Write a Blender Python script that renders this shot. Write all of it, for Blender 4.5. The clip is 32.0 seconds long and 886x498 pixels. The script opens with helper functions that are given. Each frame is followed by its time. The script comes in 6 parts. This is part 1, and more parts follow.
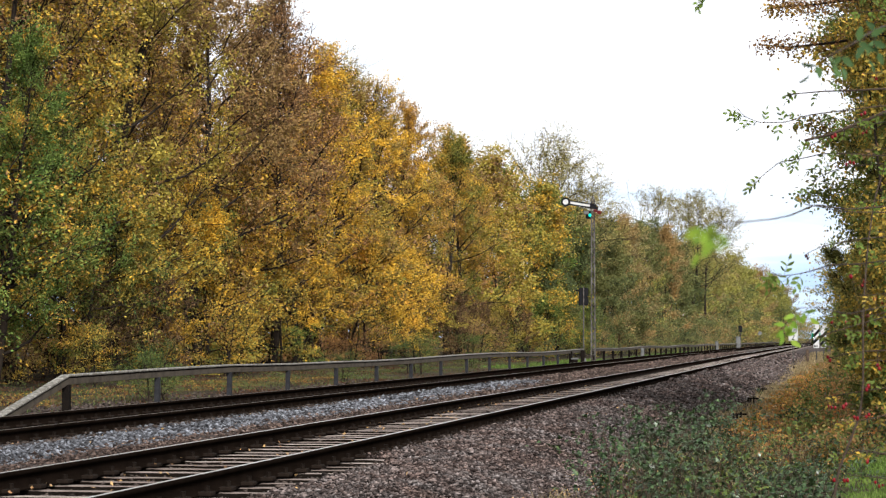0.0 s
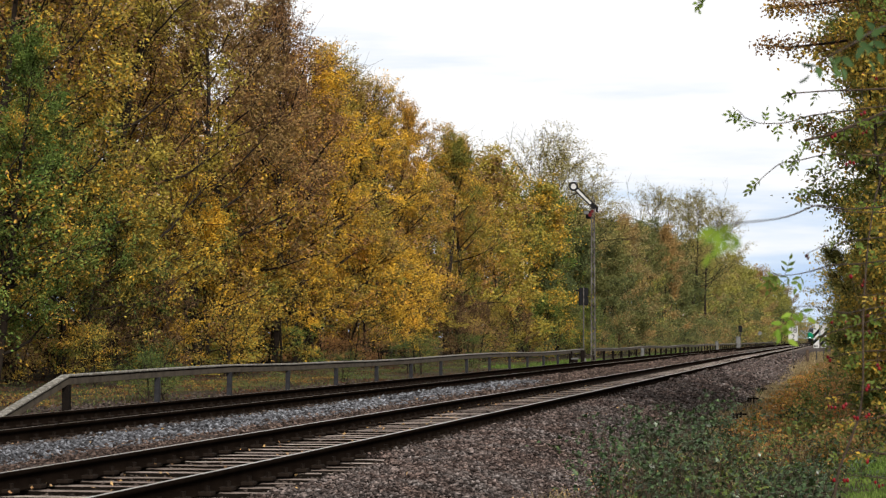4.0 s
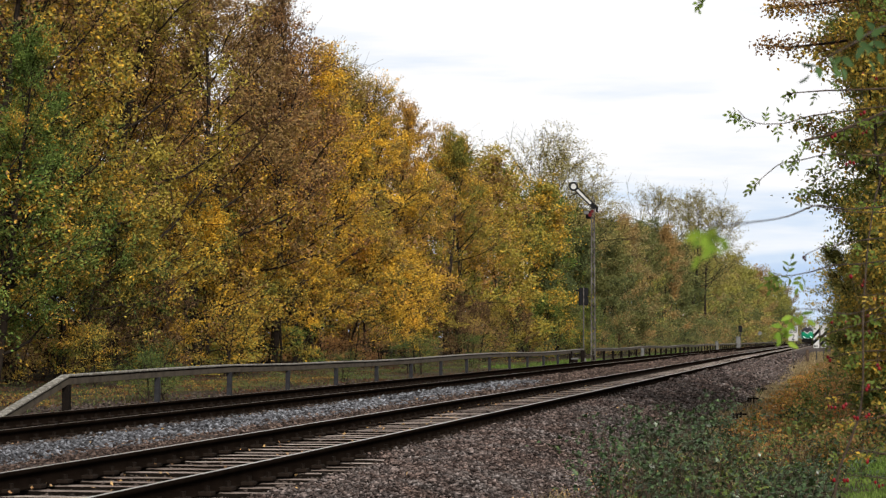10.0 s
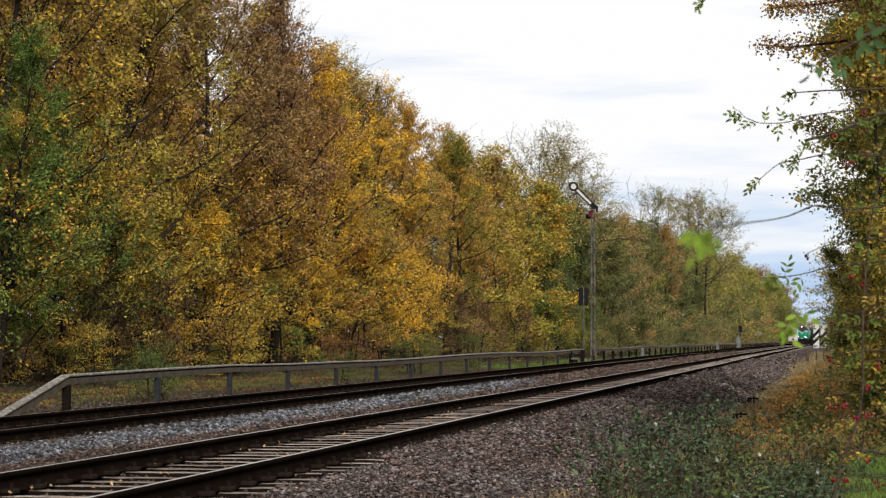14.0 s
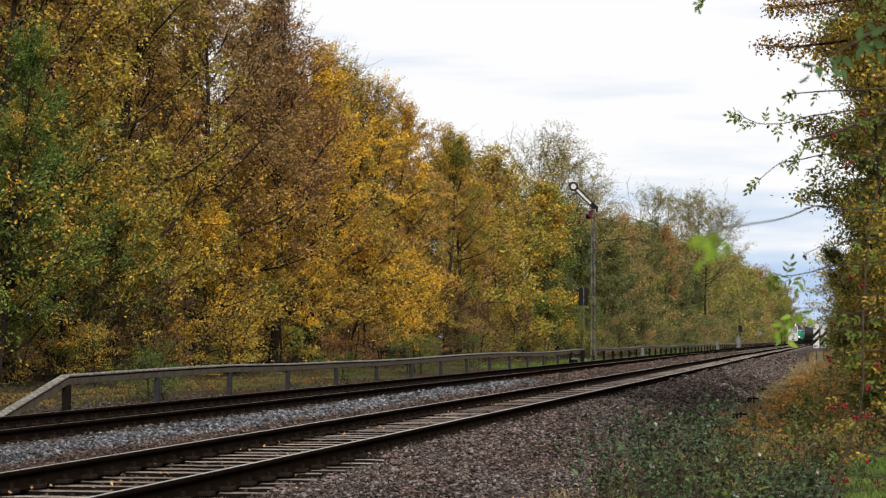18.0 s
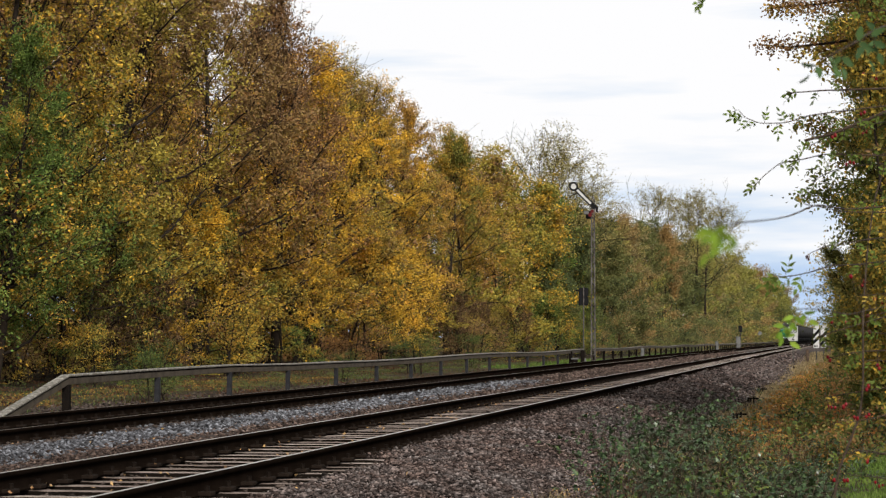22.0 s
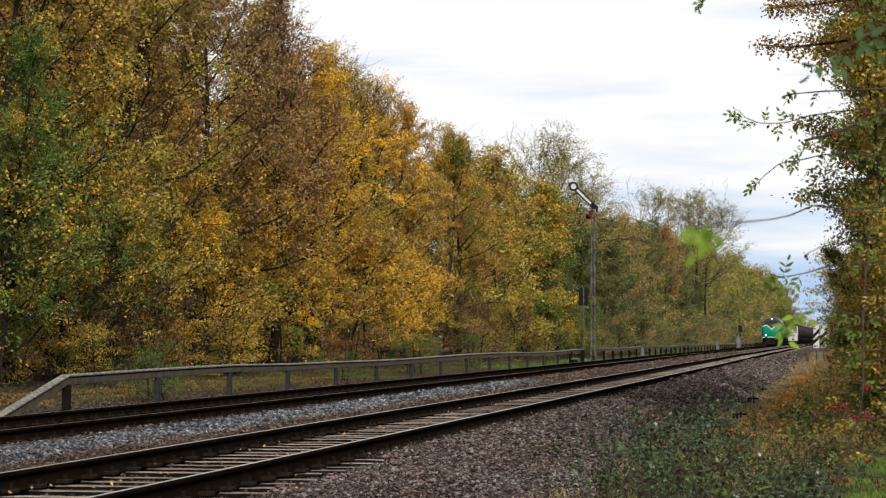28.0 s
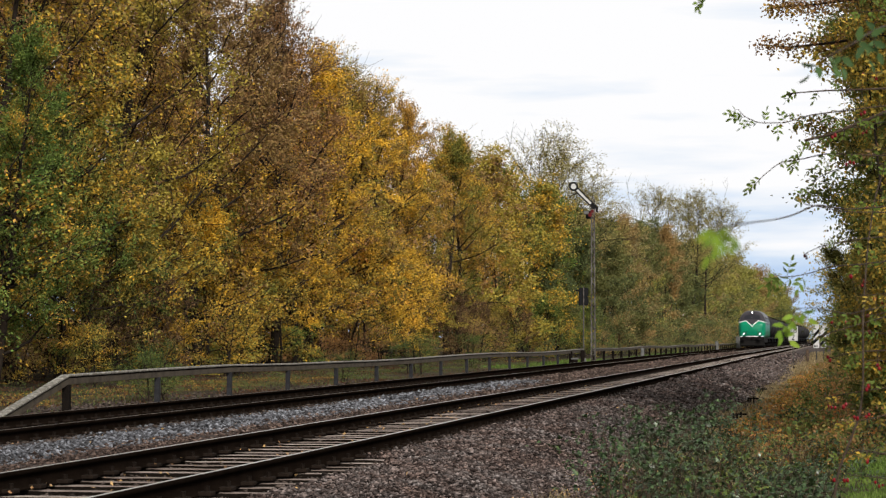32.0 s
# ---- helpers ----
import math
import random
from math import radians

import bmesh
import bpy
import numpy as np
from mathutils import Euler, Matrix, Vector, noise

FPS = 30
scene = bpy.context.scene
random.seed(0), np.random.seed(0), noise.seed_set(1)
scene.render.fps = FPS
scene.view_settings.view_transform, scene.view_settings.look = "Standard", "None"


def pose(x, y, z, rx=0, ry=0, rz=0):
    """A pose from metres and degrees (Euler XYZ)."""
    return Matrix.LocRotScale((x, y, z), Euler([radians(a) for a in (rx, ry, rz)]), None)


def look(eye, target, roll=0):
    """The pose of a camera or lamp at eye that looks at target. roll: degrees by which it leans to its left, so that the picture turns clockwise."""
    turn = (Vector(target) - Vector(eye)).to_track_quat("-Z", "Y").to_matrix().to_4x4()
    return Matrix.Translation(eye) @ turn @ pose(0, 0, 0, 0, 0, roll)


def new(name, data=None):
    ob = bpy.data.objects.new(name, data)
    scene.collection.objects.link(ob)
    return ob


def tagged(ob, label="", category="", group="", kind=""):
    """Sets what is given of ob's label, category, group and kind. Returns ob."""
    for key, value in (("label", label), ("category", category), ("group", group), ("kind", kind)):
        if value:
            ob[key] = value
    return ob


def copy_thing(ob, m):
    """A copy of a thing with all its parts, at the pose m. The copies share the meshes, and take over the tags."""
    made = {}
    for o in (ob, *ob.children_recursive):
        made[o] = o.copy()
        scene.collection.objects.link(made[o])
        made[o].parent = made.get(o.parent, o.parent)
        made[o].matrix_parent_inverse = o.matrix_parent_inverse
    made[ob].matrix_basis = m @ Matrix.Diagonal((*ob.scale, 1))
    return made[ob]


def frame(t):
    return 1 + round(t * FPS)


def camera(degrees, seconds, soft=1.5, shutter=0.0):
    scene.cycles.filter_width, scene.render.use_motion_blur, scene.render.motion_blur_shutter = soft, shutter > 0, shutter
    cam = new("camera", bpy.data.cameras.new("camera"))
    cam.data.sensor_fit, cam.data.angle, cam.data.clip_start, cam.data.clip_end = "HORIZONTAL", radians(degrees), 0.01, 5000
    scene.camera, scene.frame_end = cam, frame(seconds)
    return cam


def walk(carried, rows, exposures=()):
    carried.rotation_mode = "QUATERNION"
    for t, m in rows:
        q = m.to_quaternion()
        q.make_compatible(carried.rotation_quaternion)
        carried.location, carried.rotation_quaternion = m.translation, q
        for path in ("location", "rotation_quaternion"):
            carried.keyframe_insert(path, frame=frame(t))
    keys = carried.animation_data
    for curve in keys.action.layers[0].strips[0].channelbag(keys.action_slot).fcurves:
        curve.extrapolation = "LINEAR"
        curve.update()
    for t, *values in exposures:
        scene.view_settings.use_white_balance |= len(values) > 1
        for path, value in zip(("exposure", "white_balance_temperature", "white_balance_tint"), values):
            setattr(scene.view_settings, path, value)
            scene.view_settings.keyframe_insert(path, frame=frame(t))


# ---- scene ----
from mathutils.bvhtree import BVHTree

cam = camera(21.65, 32.0, soft=1.25)
EYE = 1.563
walk(cam, [(0.0, pose(0, 0, EYE, 92.172, 0, 0)), (32.0, pose(0, 0, EYE, 92.172, 0, 0))],
     exposures=[(0.0, 0.48, 6150, 10), (1.8, 0.48, 6150, 10), (2.0, 0.27, 6300, 10), (2.2, 0.1, 6500, 10), (8.0, 0.06, 6500, 10), (16.0, 0.0, 6500, 10), (32.0, 0.0, 6500, 10)])
cam.data.dof.use_dof = True
cam.data.dof.focus_distance = 29.0
cam.data.dof.aperture_fstop = 14.0

# ---- daylight: a bright overcast sky, thin cloud, a weak wide sun behind the camera ----
SUN_EL, SUN_AZ = radians(33), radians(164)
world = bpy.data.worlds.new("overcast_sky")
scene.world = world
world.use_nodes = True
wn, wl = world.node_tree.nodes, world.node_tree.links
wn.clear()
w_out = wn.new("ShaderNodeOutputWorld")
w_bg = wn.new("ShaderNodeBackground")
w_sky = wn.new("ShaderNodeTexSky")
w_sky.sky_type = "NISHITA"
w_sky.sun_disc = False
w_sky.sun_elevation, w_sky.sun_rotation = SUN_EL, SUN_AZ
w_sky.dust_density = 2.0
w_mix = wn.new("ShaderNodeMixRGB")
w_noise = wn.new("ShaderNodeTexNoise")
w_noise.inputs["Scale"].default_value = 3.0
w_noise.inputs["Detail"].default_value = 6.0
w_ramp = wn.new("ShaderNodeValToRGB")
w_ramp.color_ramp.elements[0].position, w_ramp.color_ramp.elements[0].color = 0.3, (0.62, 0.62, 0.62, 1)
w_ramp.color_ramp.elements[1].position, w_ramp.color_ramp.elements[1].color = 0.6, (0.92, 0.92, 0.92, 1)
w_mix.inputs[2].default_value = (9.9, 9.7, 9.35, 1)
wl.new(w_noise.outputs["Fac"], w_ramp.inputs[0])
wl.new(w_ramp.outputs[0], w_mix.inputs[0])
wl.new(w_sky.outputs[0], w_mix.inputs[1])
wl.new(w_mix.outputs[0], w_bg.inputs[0])
w_bg.inputs[1].default_value = 0.082
wl.new(w_bg.outputs[0], w_out.inputs[0])

sun = new("sun", bpy.data.lights.new("sun", "SUN"))
sun.data.energy, sun.data.angle, sun.data.color = 5.0, radians(11), (1.0, 0.95, 0.87)
sun_to = Vector((math.sin(SUN_AZ) * math.cos(SUN_EL), math.cos(SUN_AZ) * math.cos(SUN_EL), math.sin(SUN_EL)))
sun.matrix_world = look(sun_to * 60, (0, 0, 0))

# ---- the line of the railway: places by the distance along it and the offset to its side ----
RAIL = 0.55          # height of the rail heads over the verge
FAR = -4.36          # offset of the far track's middle
_s = np.arange(-2400.0, 3001.0, 1.0)


def _turn(s):
    u = np.clip(s, 0.0, 1000.0) / 1000.0
    th = 0.1765 - 0.0812 * u + 0.3307 * u * u / 2
    return th


_th = _turn(_s)
_x = np.concatenate([[0], np.cumsum(np.sin((_th[1:] + _th[:-1]) / 2))])
_y = np.concatenate([[0], np.cumsum(np.cos((_th[1:] + _th[:-1]) / 2))])
_i0 = int(np.argmin(abs(_s)))
_x, _y = _x - _x[_i0] - 5.6116, _y - _y[_i0]


def drop(s):
    """The line falls gently away in the distance."""
    return 0.0013 * np.clip(s - 140.0, 0.0, 1000.0)


def line(s, off, z=0.0):
    th = float(_turn(np.float64(s)))
    return Vector((float(np.interp(s, _s, _x)) + off * math.cos(th), float(np.interp(s, _s, _y)) - off * math.sin(th), z - float(drop(s))))


def line_np(s, off, z):
    th = _turn(s)
    return np.stack([np.interp(s, _s, _x) + off * np.cos(th), np.interp(s, _s, _y) - off * np.sin(th), z - drop(s)], -1)


def heading(s):
    return float(_turn(np.float64(s)))


def on_line(s, off, z=0.0, spin=0.0):
    """A pose whose y axis runs along the line."""
    return Matrix.Translation(line(s, off, z)) @ Matrix.Rotation(-heading(s) + spin, 4, "Z")


BED = [(-7.6, 0.0), (-6.55, 0.29), (-5.66, 0.345), (-3.52, 0.345), (-3.3, 0.395), (-3.05, 0.405), (-2.6, 0.43), (-1.9, 0.4), (-1.35, 0.345), (1.0, 0.345), (1.22, 0.383), (1.5, 0.385), (1.85, 0.365), (2.1, 0.32), (3.15, -0.02)]


def bed_z(off):
    return np.interp(off, [b[0] for b in BED], [b[1] for b in BED])


def ground_z(x, y):
    """The verge: nearly level, with slow swells; it rises a little to the wood and to the hedge."""
    return 0.05 * np.sin(x * 0.31 + 1.3) * np.sin(y * 0.17) + 0.03 * np.sin(x * 0.9 + y * 0.6)


# ---- materials ----
def mat(name, build, rough=0.8, metal=0.0, spec=0.12):
    m = bpy.data.materials.new(name)
    m.use_nodes = True
    n, l = m.node_tree.nodes, m.node_tree.links
    b = n["Principled BSDF"]
    b.inputs["Roughness"].default_value, b.inputs["Metallic"].default_value = rough, metal
    b.inputs["Specular IOR Level"].default_value = spec
    build(n, l, b)
    return m


def ramp(n, l, fac, stops):
    r = n.new("ShaderNodeValToRGB")
    e = r.color_ramp.elements
    while len(e) < len(stops):
        e.new(0.5)
    for k, (p, c) in zip(e, stops):
        k.position, k.color = p, (*c, 1)
    l.new(fac, r.inputs[0])
    return r.outputs[0]


def coords(n, kind="Object"):
    return n.new("ShaderNodeTexCoord").outputs[kind]


def noise_fac(n, l, scale, detail=5.0, rough=0.55, vec=None):
    t = n.new("ShaderNodeTexNoise")
    t.inputs["Scale"].default_value, t.inputs["Detail"].default_value, t.inputs["Roughness"].default_value = scale, detail, rough
    if vec is not None:
        l.new(vec, t.inputs["Vector"])
    return t.outputs["Fac"]


def mix(n, l, fac, a, b, kind="MIX"):
    m = n.new("ShaderNodeMixRGB")
    m.blend_type = kind
    for v, i in ((fac, 0), (a, 1), (b, 2)):
        if hasattr(v, "links"):
            l.new(v, m.inputs[i])
        else:
            m.inputs[i].default_value = v if i == 0 else (*v, 1)
    return m.outputs[0]


def bump(n, l, b, height, strength=0.4, dist=0.02):
    k = n.new("ShaderNodeBump")
    k.inputs["Strength"].default_value, k.inputs["Distance"].default_value = strength, dist
    l.new(height, k.inputs["Height"])
    l.new(k.outputs[0], b.inputs["Normal"])


def surface(name, stops, scale, fine=0.0, rough=0.8, metal=0.0, relief=0.3, dist=0.01, island=0.0, kind="Object", spec=0.12):
    """A grainy surface: colours over a coarse pattern, a fine grain over that, relief, and a shift from piece to piece."""
    def build(n, l, b):
        v = coords(n, kind)
        c = ramp(n, l, noise_fac(n, l, scale, 6, 0.6, v), stops)
        f = noise_fac(n, l, fine or scale * 9, 4, 0.6, v)
        c = mix(n, l, 0.55, c, ramp(n, l, f, [(0.25, (0.45, 0.45, 0.45)), (0.75, (1.25, 1.25, 1.25))]), "MULTIPLY")
        if island:
            g = n.new("ShaderNodeNewGeometry").outputs["Random Per Island"]
            c = mix(n, l, island, c, ramp(n, l, g, [(0, (0.14, 0.13, 0.125)), (0.3, (0.5, 0.47, 0.455)), (0.6, (0.85, 0.83, 0.83)), (0.88, (1.6, 1.57, 1.55)), (1, (2.2, 2.2, 2.22))]), "MULTIPLY")
        l.new(c, b.inputs["Base Color"])
        if relief:
            bump(n, l, b, f, relief, dist)
    return mat(name, build, rough, metal, spec)


def leaf_mat(name, colours, patch=0.45, gloss=0.5, through_light=0.34, vary=0.42, top=0.0):
    """Leaves: colours in patches over the crown, varied leaf by leaf, with light shining through."""
    def build(n, l, b):
        v = coords(n)
        oi = n.new("ShaderNodeObjectInfo").outputs["Random"]
        g = n.new("ShaderNodeNewGeometry").outputs["Random Per Island"]
        add = n.new("ShaderNodeVectorMath")
        add.operation = "ADD"
        sc = n.new("ShaderNodeVectorMath")
        sc.operation = "SCALE"
        sc.inputs[0].default_value = (13.0, 7.0, 31.0)
        l.new(oi, sc.inputs["Scale"])
        l.new(v, add.inputs[0])
        l.new(sc.outputs[0], add.inputs[1])
        f = noise_fac(n, l, patch, 4, 0.65, add.outputs[0])
        m = n.new("ShaderNodeMath")
        m.operation = "MULTIPLY_ADD"
        l.new(g, m.inputs[0])
        m.inputs[1].default_value = 0.16
        sub = n.new("ShaderNodeMath")
        sub.operation = "SUBTRACT"
        l.new(f, sub.inputs[0])
        sub.inputs[1].default_value = 0.08
        l.new(sub.outputs[0], m.inputs[2])
        k = len(colours)
        fac = m.outputs[0]
        if top:
            xyz = n.new("ShaderNodeSeparateXYZ")
            l.new(v, xyz.inputs[0])
            up = n.new("ShaderNodeMath")
            up.operation = "MULTIPLY_ADD"
            l.new(xyz.outputs[2], up.inputs[0])
            up.inputs[1].default_value = top / 14.0
            up.inputs[2].default_value = -top * 0.5
            both = n.new("ShaderNodeMath")
            both.operation = "ADD"
            l.new(fac, both.inputs[0])
            l.new(up.outputs[0], both.inputs[1])
            fac = both.outputs[0]
        c = ramp(n, l, fac, [(0.31 + 0.38 * i / max(1, k - 1), col) for i, col in enumerate(colours)])
        g2 = n.new("ShaderNodeMath")
        g2.operation = "FRACT"
        g3 = n.new("ShaderNodeMath")
        g3.operation = "MULTIPLY"
        g3.inputs[1].default_value = 17.3
        l.new(g, g3.inputs[0])
        l.new(g3.outputs[0], g2.inputs[0])
        c = mix(n, l, vary, c, ramp(n, l, g2.outputs[0], [(0, (0.38, 0.36, 0.35)), (0.5, (0.9, 0.9, 0.9)), (1, (1.6, 1.55, 1.4))]), "MULTIPLY")
        l.new(c, b.inputs["Base Color"])
        t = n.new("ShaderNodeBsdfTranslucent")
        l.new(c, t.inputs[0])
        s = n.new("ShaderNodeMixShader")
        s.inputs[0].default_value = through_light
        l.new(b.outputs[0], s.inputs[1])
        l.new(t.outputs[0], s.inputs[2])
        l.new(s.outputs[0], n["Material Output"].inputs["Surface"])
    return mat(name, build, gloss, 0.0, 0.3 if gloss < 0.45 else 0.08)


YEL, GOLD, ORA = (0.76, 0.50, 0.06), (0.73, 0.42, 0.047), (0.60, 0.26, 0.045)
OLI, GRN, DGRN = (0.29, 0.245, 0.055), (0.135, 0.172, 0.038), (0.055, 0.092, 0.028)
BRN, RUST, TAN = (0.29, 0.17, 0.08), (0.37, 0.185, 0.065), (0.36, 0.24, 0.12)
LEAF = {
    "golden": leaf_mat("golden_leaves", [OLI, BRN, OLI, GOLD, YEL, GOLD, YEL], patch=0.6),
    "yellow": leaf_mat("yellow_leaves", [OLI, GOLD, YEL, GOLD, GOLD], patch=0.6),
    "orange": leaf_mat("amber_leaves", [BRN, OLI, GOLD, ORA]),
    "brown": leaf_mat("brown_leaves", [OLI, BRN, RUST, BRN, BRN, GOLD]),
    "turning": leaf_mat("leaves_browning_from_the_top", [GRN, OLI, GRN, GOLD, OLI, GOLD, OLI, BRN, RUST, BRN, BRN], top=0.34, patch=0.6),
    "late": leaf_mat("late_brown_leaves", [OLI, GOLD, OLI, GOLD, BRN, RUST, BRN, (0.19, 0.115, 0.055), BRN, (0.19, 0.115, 0.055)], top=0.42),
    "leafy": leaf_mat("green_leaves_gilded_above", [DGRN, (0.15, 0.19, 0.042), GRN, OLI, DGRN, (0.33, 0.28, 0.06), GOLD, BRN], top=0.10, patch=0.6),
    "olive": leaf_mat("olive_leaves", [(0.16, 0.2, 0.045), (0.34, 0.285, 0.06), GRN, OLI, GOLD, (0.34, 0.285, 0.06), BRN], patch=0.6),
    "green": leaf_mat("green_leaves", [DGRN, GRN, DGRN, OLI, YEL]),
    "mixed": leaf_mat("mixed_leaves", [DGRN, OLI, BRN, BRN, OLI, YEL]),
    "fading": leaf_mat("green_leaves_fading_to_gold", [DGRN, GRN, OLI, (0.33, 0.28, 0.06), GOLD, OLI, BRN, BRN, (0.21, 0.13, 0.07)], patch=0.55, top=0.3),
    "mauve": leaf_mat("dull_brown_leaves", [OLI, GOLD, OLI, RUST, (0.30, 0.2, 0.085), (0.27, 0.17, 0.075), (0.36, 0.26, 0.08), (0.24, 0.15, 0.07), (0.3, 0.19, 0.085)], patch=0.5, top=0.32),
    "tan": leaf_mat("tan_and_gold_leaves", [OLI, GOLD, (0.40, 0.25, 0.08), (0.33, 0.21, 0.09), GOLD, (0.36, 0.23, 0.09), (0.3, 0.19, 0.09)], patch=0.6, top=0.1),
    "lime": leaf_mat("yellow_green_leaves", [GRN, OLI, (0.42, 0.34, 0.06), OLI, (0.5, 0.38, 0.06), OLI, (0.42, 0.29, 0.06), BRN, (0.25, 0.16, 0.08)], patch=0.6, top=0.2),
    # Brown leaves; the shade of hollows at the wood's foot is in the colour
    "umber": leaf_mat("cavity_dark_leaves", [(0.10, 0.065, 0.035), (0.17, 0.105, 0.045), (0.07, 0.05, 0.03), BRN, (0.10, 0.075, 0.035), OLI], patch=0.7),
    "deep": leaf_mat("deep_green_leaves", [(0.09, 0.15, 0.036), (0.14, 0.215, 0.05), (0.10, 0.16, 0.038), (0.18, 0.24, 0.055), (0.26, 0.26, 0.06), GOLD, BRN], patch=0.5),
    "pale": leaf_mat("thin_pale_leaves", [OLI, (0.36, 0.31, 0.12), (0.3, 0.25, 0.09), (0.22, 0.22, 0.07)]),
    "hedge": leaf_mat("hedge_leaves", [(0.12, 0.15, 0.038), (0.06, 0.092, 0.026), (0.25, 0.22, 0.05), (0.13, 0.16, 0.04), (0.06, 0.085, 0.025), (0.24, 0.2, 0.05), (0.52, 0.36, 0.07)], patch=1.3, vary=0.8, through_light=0.45),
    "hedge_gold": leaf_mat("gold_green_leaves", [(0.07, 0.11, 0.028), (0.13, 0.16, 0.04), (0.25, 0.21, 0.05), (0.56, 0.37, 0.06), (0.10, 0.13, 0.033), (0.28, 0.2, 0.05), (0.2, 0.115, 0.05)], patch=1.1, vary=0.8, through_light=0.45),
    "hedge_pale": leaf_mat("pale_speckled_leaves", [(0.19, 0.21, 0.06), (0.36, 0.33, 0.10), (0.10, 0.13, 0.035), (0.48, 0.41, 0.13), (0.22, 0.18, 0.06), (0.4, 0.35, 0.1)], patch=1.6, vary=0.9, through_light=0.45),
    "hedge_rust": leaf_mat("rust_brown_leaves", [(0.16, 0.09, 0.045), (0.24, 0.12, 0.045), (0.14, 0.08, 0.04), (0.42, 0.26, 0.05), (0.2, 0.17, 0.05)], patch=2.2, vary=0.6),
    # Near-black and pale tones: dark gaps and glints are put into the leaf colours
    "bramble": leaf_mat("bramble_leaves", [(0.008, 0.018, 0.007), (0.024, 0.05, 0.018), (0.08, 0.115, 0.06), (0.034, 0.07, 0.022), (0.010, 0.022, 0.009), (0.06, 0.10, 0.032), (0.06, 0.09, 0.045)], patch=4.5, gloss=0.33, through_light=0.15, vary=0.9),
    "sapling": leaf_mat("sapling_leaves", [(0.05, 0.08, 0.025), (0.10, 0.145, 0.04), (0.07, 0.105, 0.032), (0.17, 0.19, 0.05), (0.04, 0.065, 0.022)], patch=1.5, vary=0.7),
    "rusty": leaf_mat("rusty_leaves", [(0.42, 0.19, 0.05), (0.24, 0.13, 0.05), (0.5, 0.25, 0.06), (0.17, 0.17, 0.05), (0.38, 0.16, 0.045), (0.12, 0.13, 0.04)], patch=1.8, vary=0.7),
    "rose": leaf_mat("rose_leaves", [GRN, (0.11, 0.16, 0.03), (0.13, 0.2, 0.035)], patch=2.0),
    "fresh": leaf_mat("fresh_green_leaves", [(0.15, 0.27, 0.03), (0.22, 0.36, 0.045), (0.30, 0.38, 0.045)], patch=9.0, through_light=0.5),
    "dusky": leaf_mat("bluish_green_leaves", [(0.05, 0.10, 0.04), (0.08, 0.14, 0.055), (0.06, 0.11, 0.03)], patch=7.0, through_light=0.3),
    "dead": leaf_mat("dead_leaves", [(0.2, 0.18, 0.06), (0.32, 0.18, 0.08), (0.48, 0.2, 0.05), (0.16, 0.19, 0.05), (0.55, 0.24, 0.05), (0.42, 0.32, 0.2)], patch=1.6, vary=0.6),
    "litter": leaf_mat("fallen_leaves", [(0.2, 0.13, 0.08), (0.34, 0.22, 0.11), (0.42, 0.27, 0.12), (0.24, 0.12, 0.06), TAN], patch=2.0, through_light=0.1),
    "verge": leaf_mat("verge_weed_leaves", [(0.13, 0.18, 0.045), (0.27, 0.22, 0.075), (0.5, 0.2, 0.06), (0.36, 0.2, 0.1), (0.14, 0.19, 0.045), (0.42, 0.27, 0.13), (0.55, 0.23, 0.06)], patch=2.2),
    # Far palettes: distance haze is put into the colours, paler with little contrast
    "far_green": leaf_mat("muted_far_leaves", [(0.065, 0.09, 0.037), (0.105, 0.125, 0.048), (0.18, 0.175, 0.06), (0.12, 0.14, 0.05)], patch=0.12, vary=0.3),
    "far_brown": leaf_mat("muted_russet_leaves", [(0.17, 0.155, 0.066), (0.27, 0.205, 0.095), (0.38, 0.235, 0.085), (0.27, 0.21, 0.09)], patch=0.12, vary=0.3),
    "far_yellow": leaf_mat("muted_yellow_leaves", [(0.16, 0.175, 0.055), (0.25, 0.25, 0.065), (0.35, 0.31, 0.07), (0.26, 0.255, 0.065)], patch=0.12, vary=0.3),
    "weed_green": leaf_mat("weed_leaves", [(0.10, 0.145, 0.035), (0.14, 0.17, 0.045), (0.2, 0.17, 0.055), (0.10, 0.14, 0.035), BRN, (0.33, 0.16, 0.05)], patch=0.4, vary=0.6),
    "soil": leaf_mat("rotting_leaf_litter", [(0.03, 0.02, 0.014), (0.065, 0.038, 0.024), (0.12, 0.055, 0.03), (0.045, 0.032, 0.02)], patch=0.7),
    "grass": leaf_mat("grass_blades", [(0.06, 0.105, 0.02), (0.095, 0.16, 0.03), (0.13, 0.185, 0.042)], patch=0.8, through_light=0.3),
    "meadow": leaf_mat("fading_grass_blades", [(0.06, 0.09, 0.028), (0.10, 0.13, 0.042), (0.075, 0.105, 0.03), (0.12, 0.105, 0.045), (0.095, 0.12, 0.038)], patch=0.35, vary=0.35),
    "dry": leaf_mat("dry_grass_blades", [(0.16, 0.13, 0.05), (0.30, 0.23, 0.12), (0.38, 0.30, 0.18)], patch=0.8, through_light=0.3),
}
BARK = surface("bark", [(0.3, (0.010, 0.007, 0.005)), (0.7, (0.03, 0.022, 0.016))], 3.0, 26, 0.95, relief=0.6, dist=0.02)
TWIG = surface("twig_bark", [(0.3, (0.028, 0.019, 0.013)), (0.7, (0.07, 0.05, 0.036))], 20.0, 120, 0.8)
